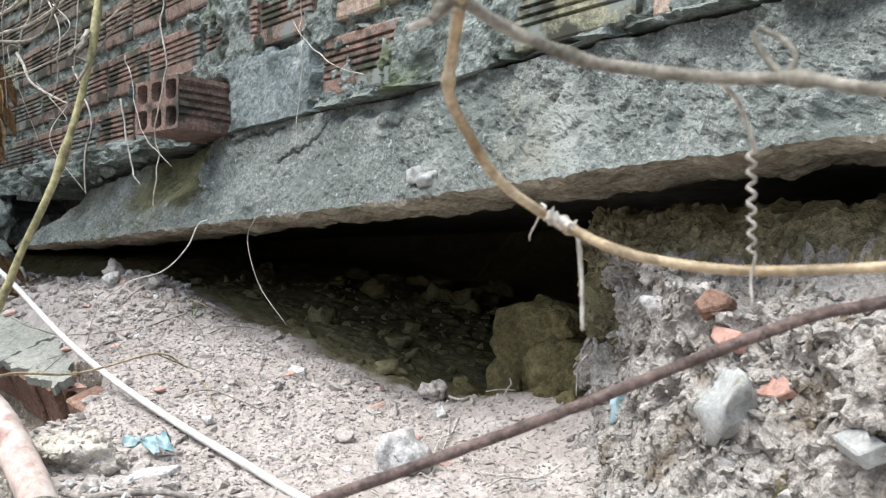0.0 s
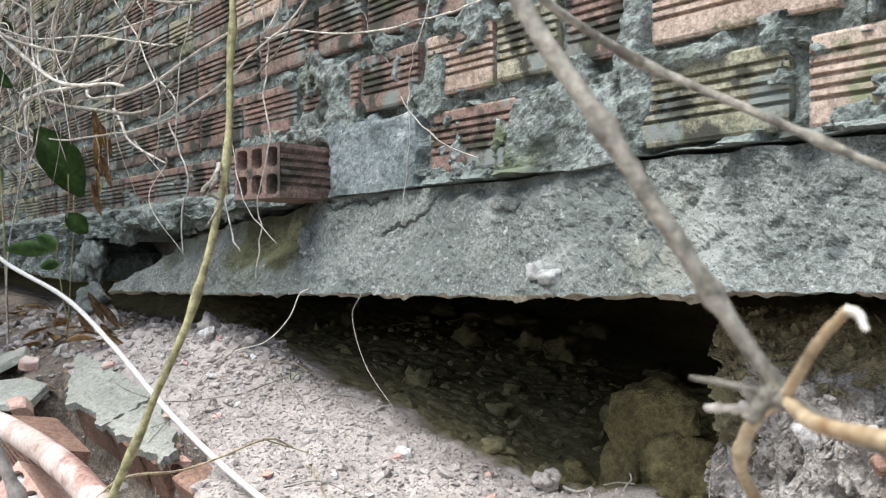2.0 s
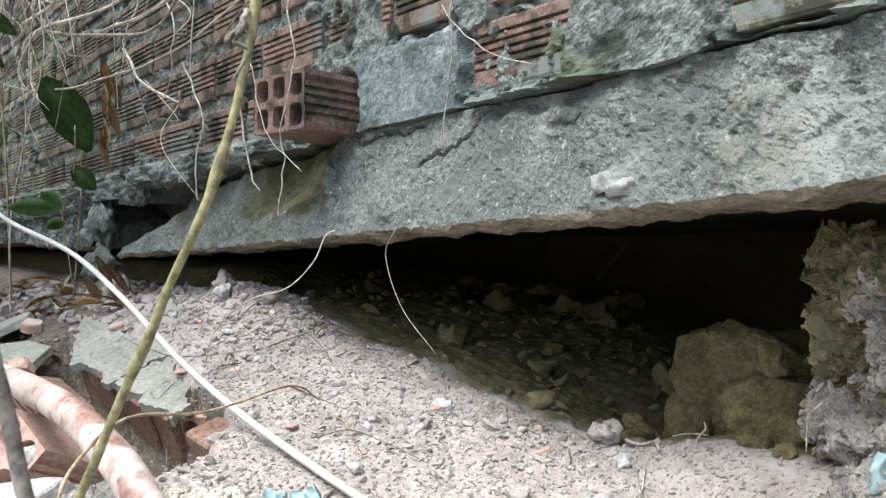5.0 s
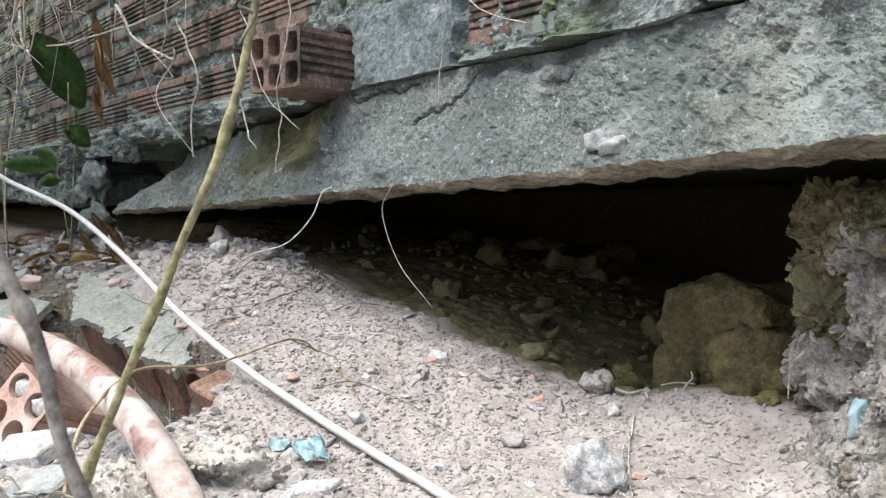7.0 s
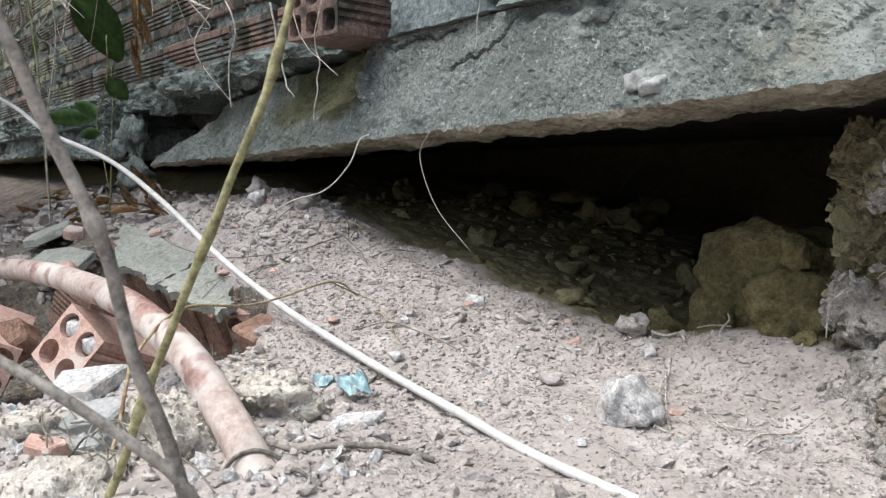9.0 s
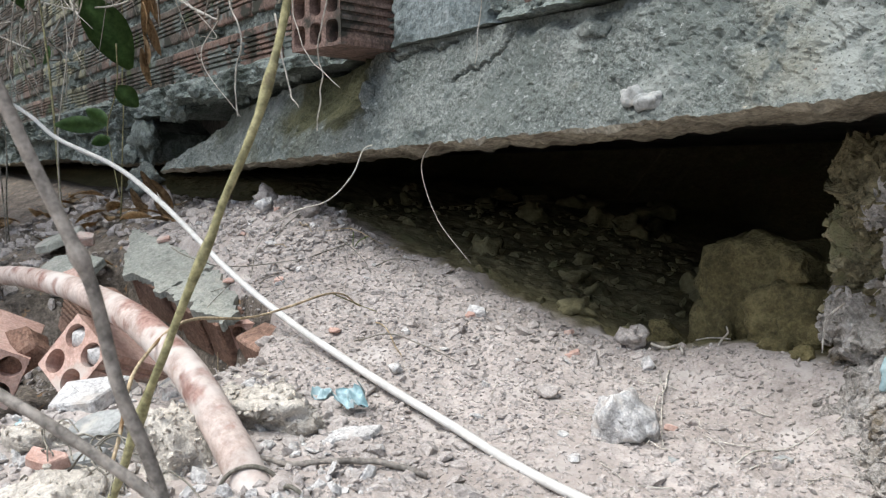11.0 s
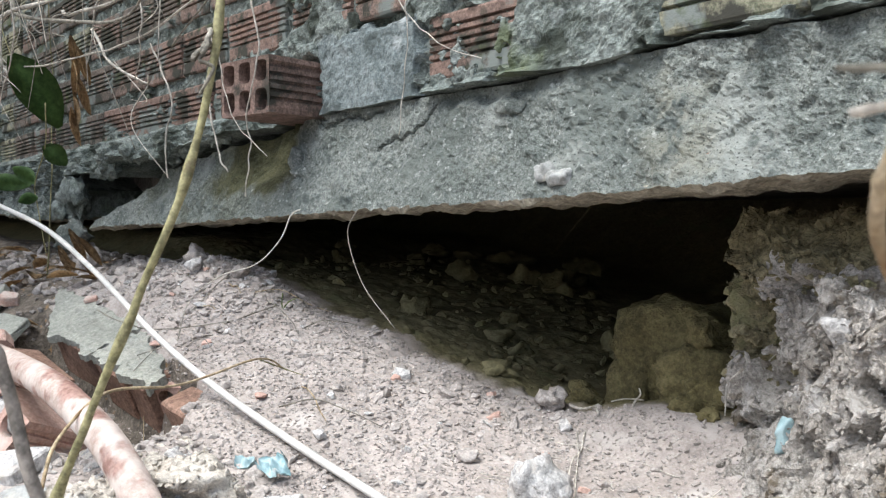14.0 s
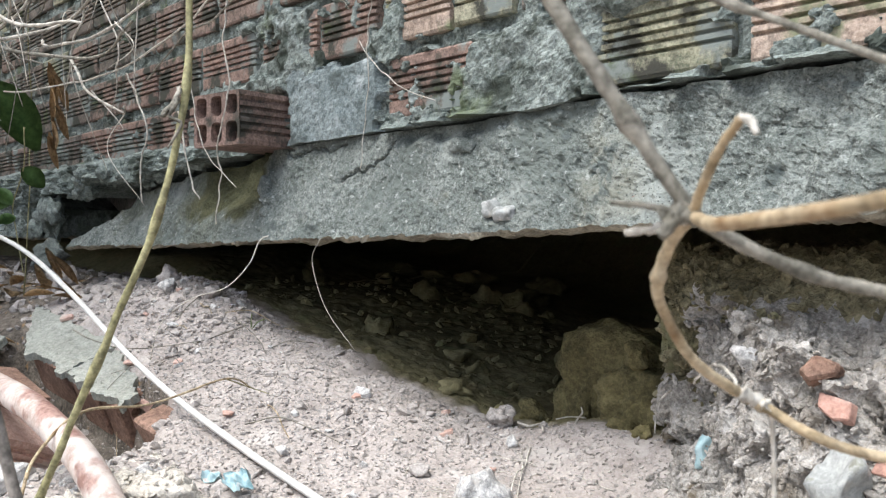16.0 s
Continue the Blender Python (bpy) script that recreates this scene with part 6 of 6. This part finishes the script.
for k in range(40):
    x, y, z = r.uniform(-3.5, -1.75), r.uniform(-0.45, -0.14), r.uniform(0.40, 0.95)
    L, s = r.uniform(0.35, 1.0), r.uniform(-0.45, 0.35)
    L *= 0.45 if x + L > -1.5 and z + s * L < 0.3 else 1.0
    pts = [(x + L * u, y + r.uniform(-0.04, 0.04), z + s * u * L - 0.05 * math.sin(math.pi * u) + r.uniform(-0.015, 0.015)) for u in (0, 0.3, 0.65, 1)]
    root = single("dry_vine", "pale dry vine strung through the tangle", pts, (r.uniform(0.0026, 0.0052), 0.0018), r.choice((M_ROOT, M_ROOT, M_BARK)), "vine", wobble=0.012, rough=0.35, seed=140 + k, sides=5)
    for a in pts[1:3]:
        tube("side_shoot", [a, (a[0] + r.uniform(-0.05, 0.09), a[1] + r.uniform(-0.04, 0.04), a[2] - r.uniform(0.02, 0.09)), (a[0] + r.uniform(-0.06, 0.12), a[1], a[2] - r.uniform(0.06, 0.2))], (0.0012, 0.0006), root.data.materials[0], root, sides=5, rough=0.3)
for k in range(4):
    x, y = r.uniform(-2.75, -2.1), r.uniform(-0.4, -0.10)
    pts = [(x, y, gz(x, y) - 0.01), (x + r.uniform(-0.06, 0.06), y, 0.15), (x + r.uniform(-0.15, 0.1), y + r.uniform(-0.05, 0.05), 0.40), (x + r.uniform(-0.3, 0.1), y, 0.8)]
    single("dry_vine", "thin olive stem rising by the plinth", pts, (0.002, 0.0012), r.choice((M_OLIVE, M_ROOT, M_BARK)), "vine", wobble=0.01, rough=0.2, seed=170 + k, sides=5)


# ---- shrubs beyond ----
def shrub(at, crown, spread, count, seed, label, size=(0.05, 0.13)):
    root = new("shrub")
    tagged(root, label, "shrub")
    q = random.Random(seed)
    base, top = Vector(at), Vector(crown)
    for k in range(8):
        tip = top + Vector((q.uniform(-1, 1) * spread[0], q.uniform(-1, 1) * spread[1], q.uniform(-0.6, 0.8) * spread[2]))
        mid = base.lerp(tip, 0.55) + Vector((q.uniform(-0.1, 0.1), q.uniform(-0.1, 0.1), 0.1))
        tube("limb", [base, mid, tip], (0.012, 0.004), M_BARK, root, sides=6)
    bm = bmesh.new()
    for k in range(count):
        c = top + Vector((q.gauss(0, 0.5) * spread[0], q.gauss(0, 0.5) * spread[1], q.gauss(0, 0.5) * spread[2]))
        leaf(bm, c, q.uniform(*size), q.uniform(*size) * 0.45, (q.uniform(-60, 60), q.uniform(-20, 70), q.uniform(0, 360)))
    part("foliage", bm, M_FARLEAF, root)
    return root


# Added out of view, to cast shade on the far left.
shrub((-3.2, -1.6, -0.1), (-2.95, -1.22, 1.5), (0.85, 0.40, 0.26), 4200, 8, "unseen green leafy shrub added to shade the wall's far stretch", (0.07, 0.15))
shrub((-5.0, -0.75, -0.05), (-5.0, -0.7, 1.0), (0.5, 0.35, 0.8), 500, 5, "yellowish-green leafy shrub at the end of the wall")
shrub((-5.8, -1.3, -0.1), (-5.8, -1.2, 1.1), (0.6, 0.4, 0.9), 500, 6, "yellowish-green leafy shrub at the end of the passage")
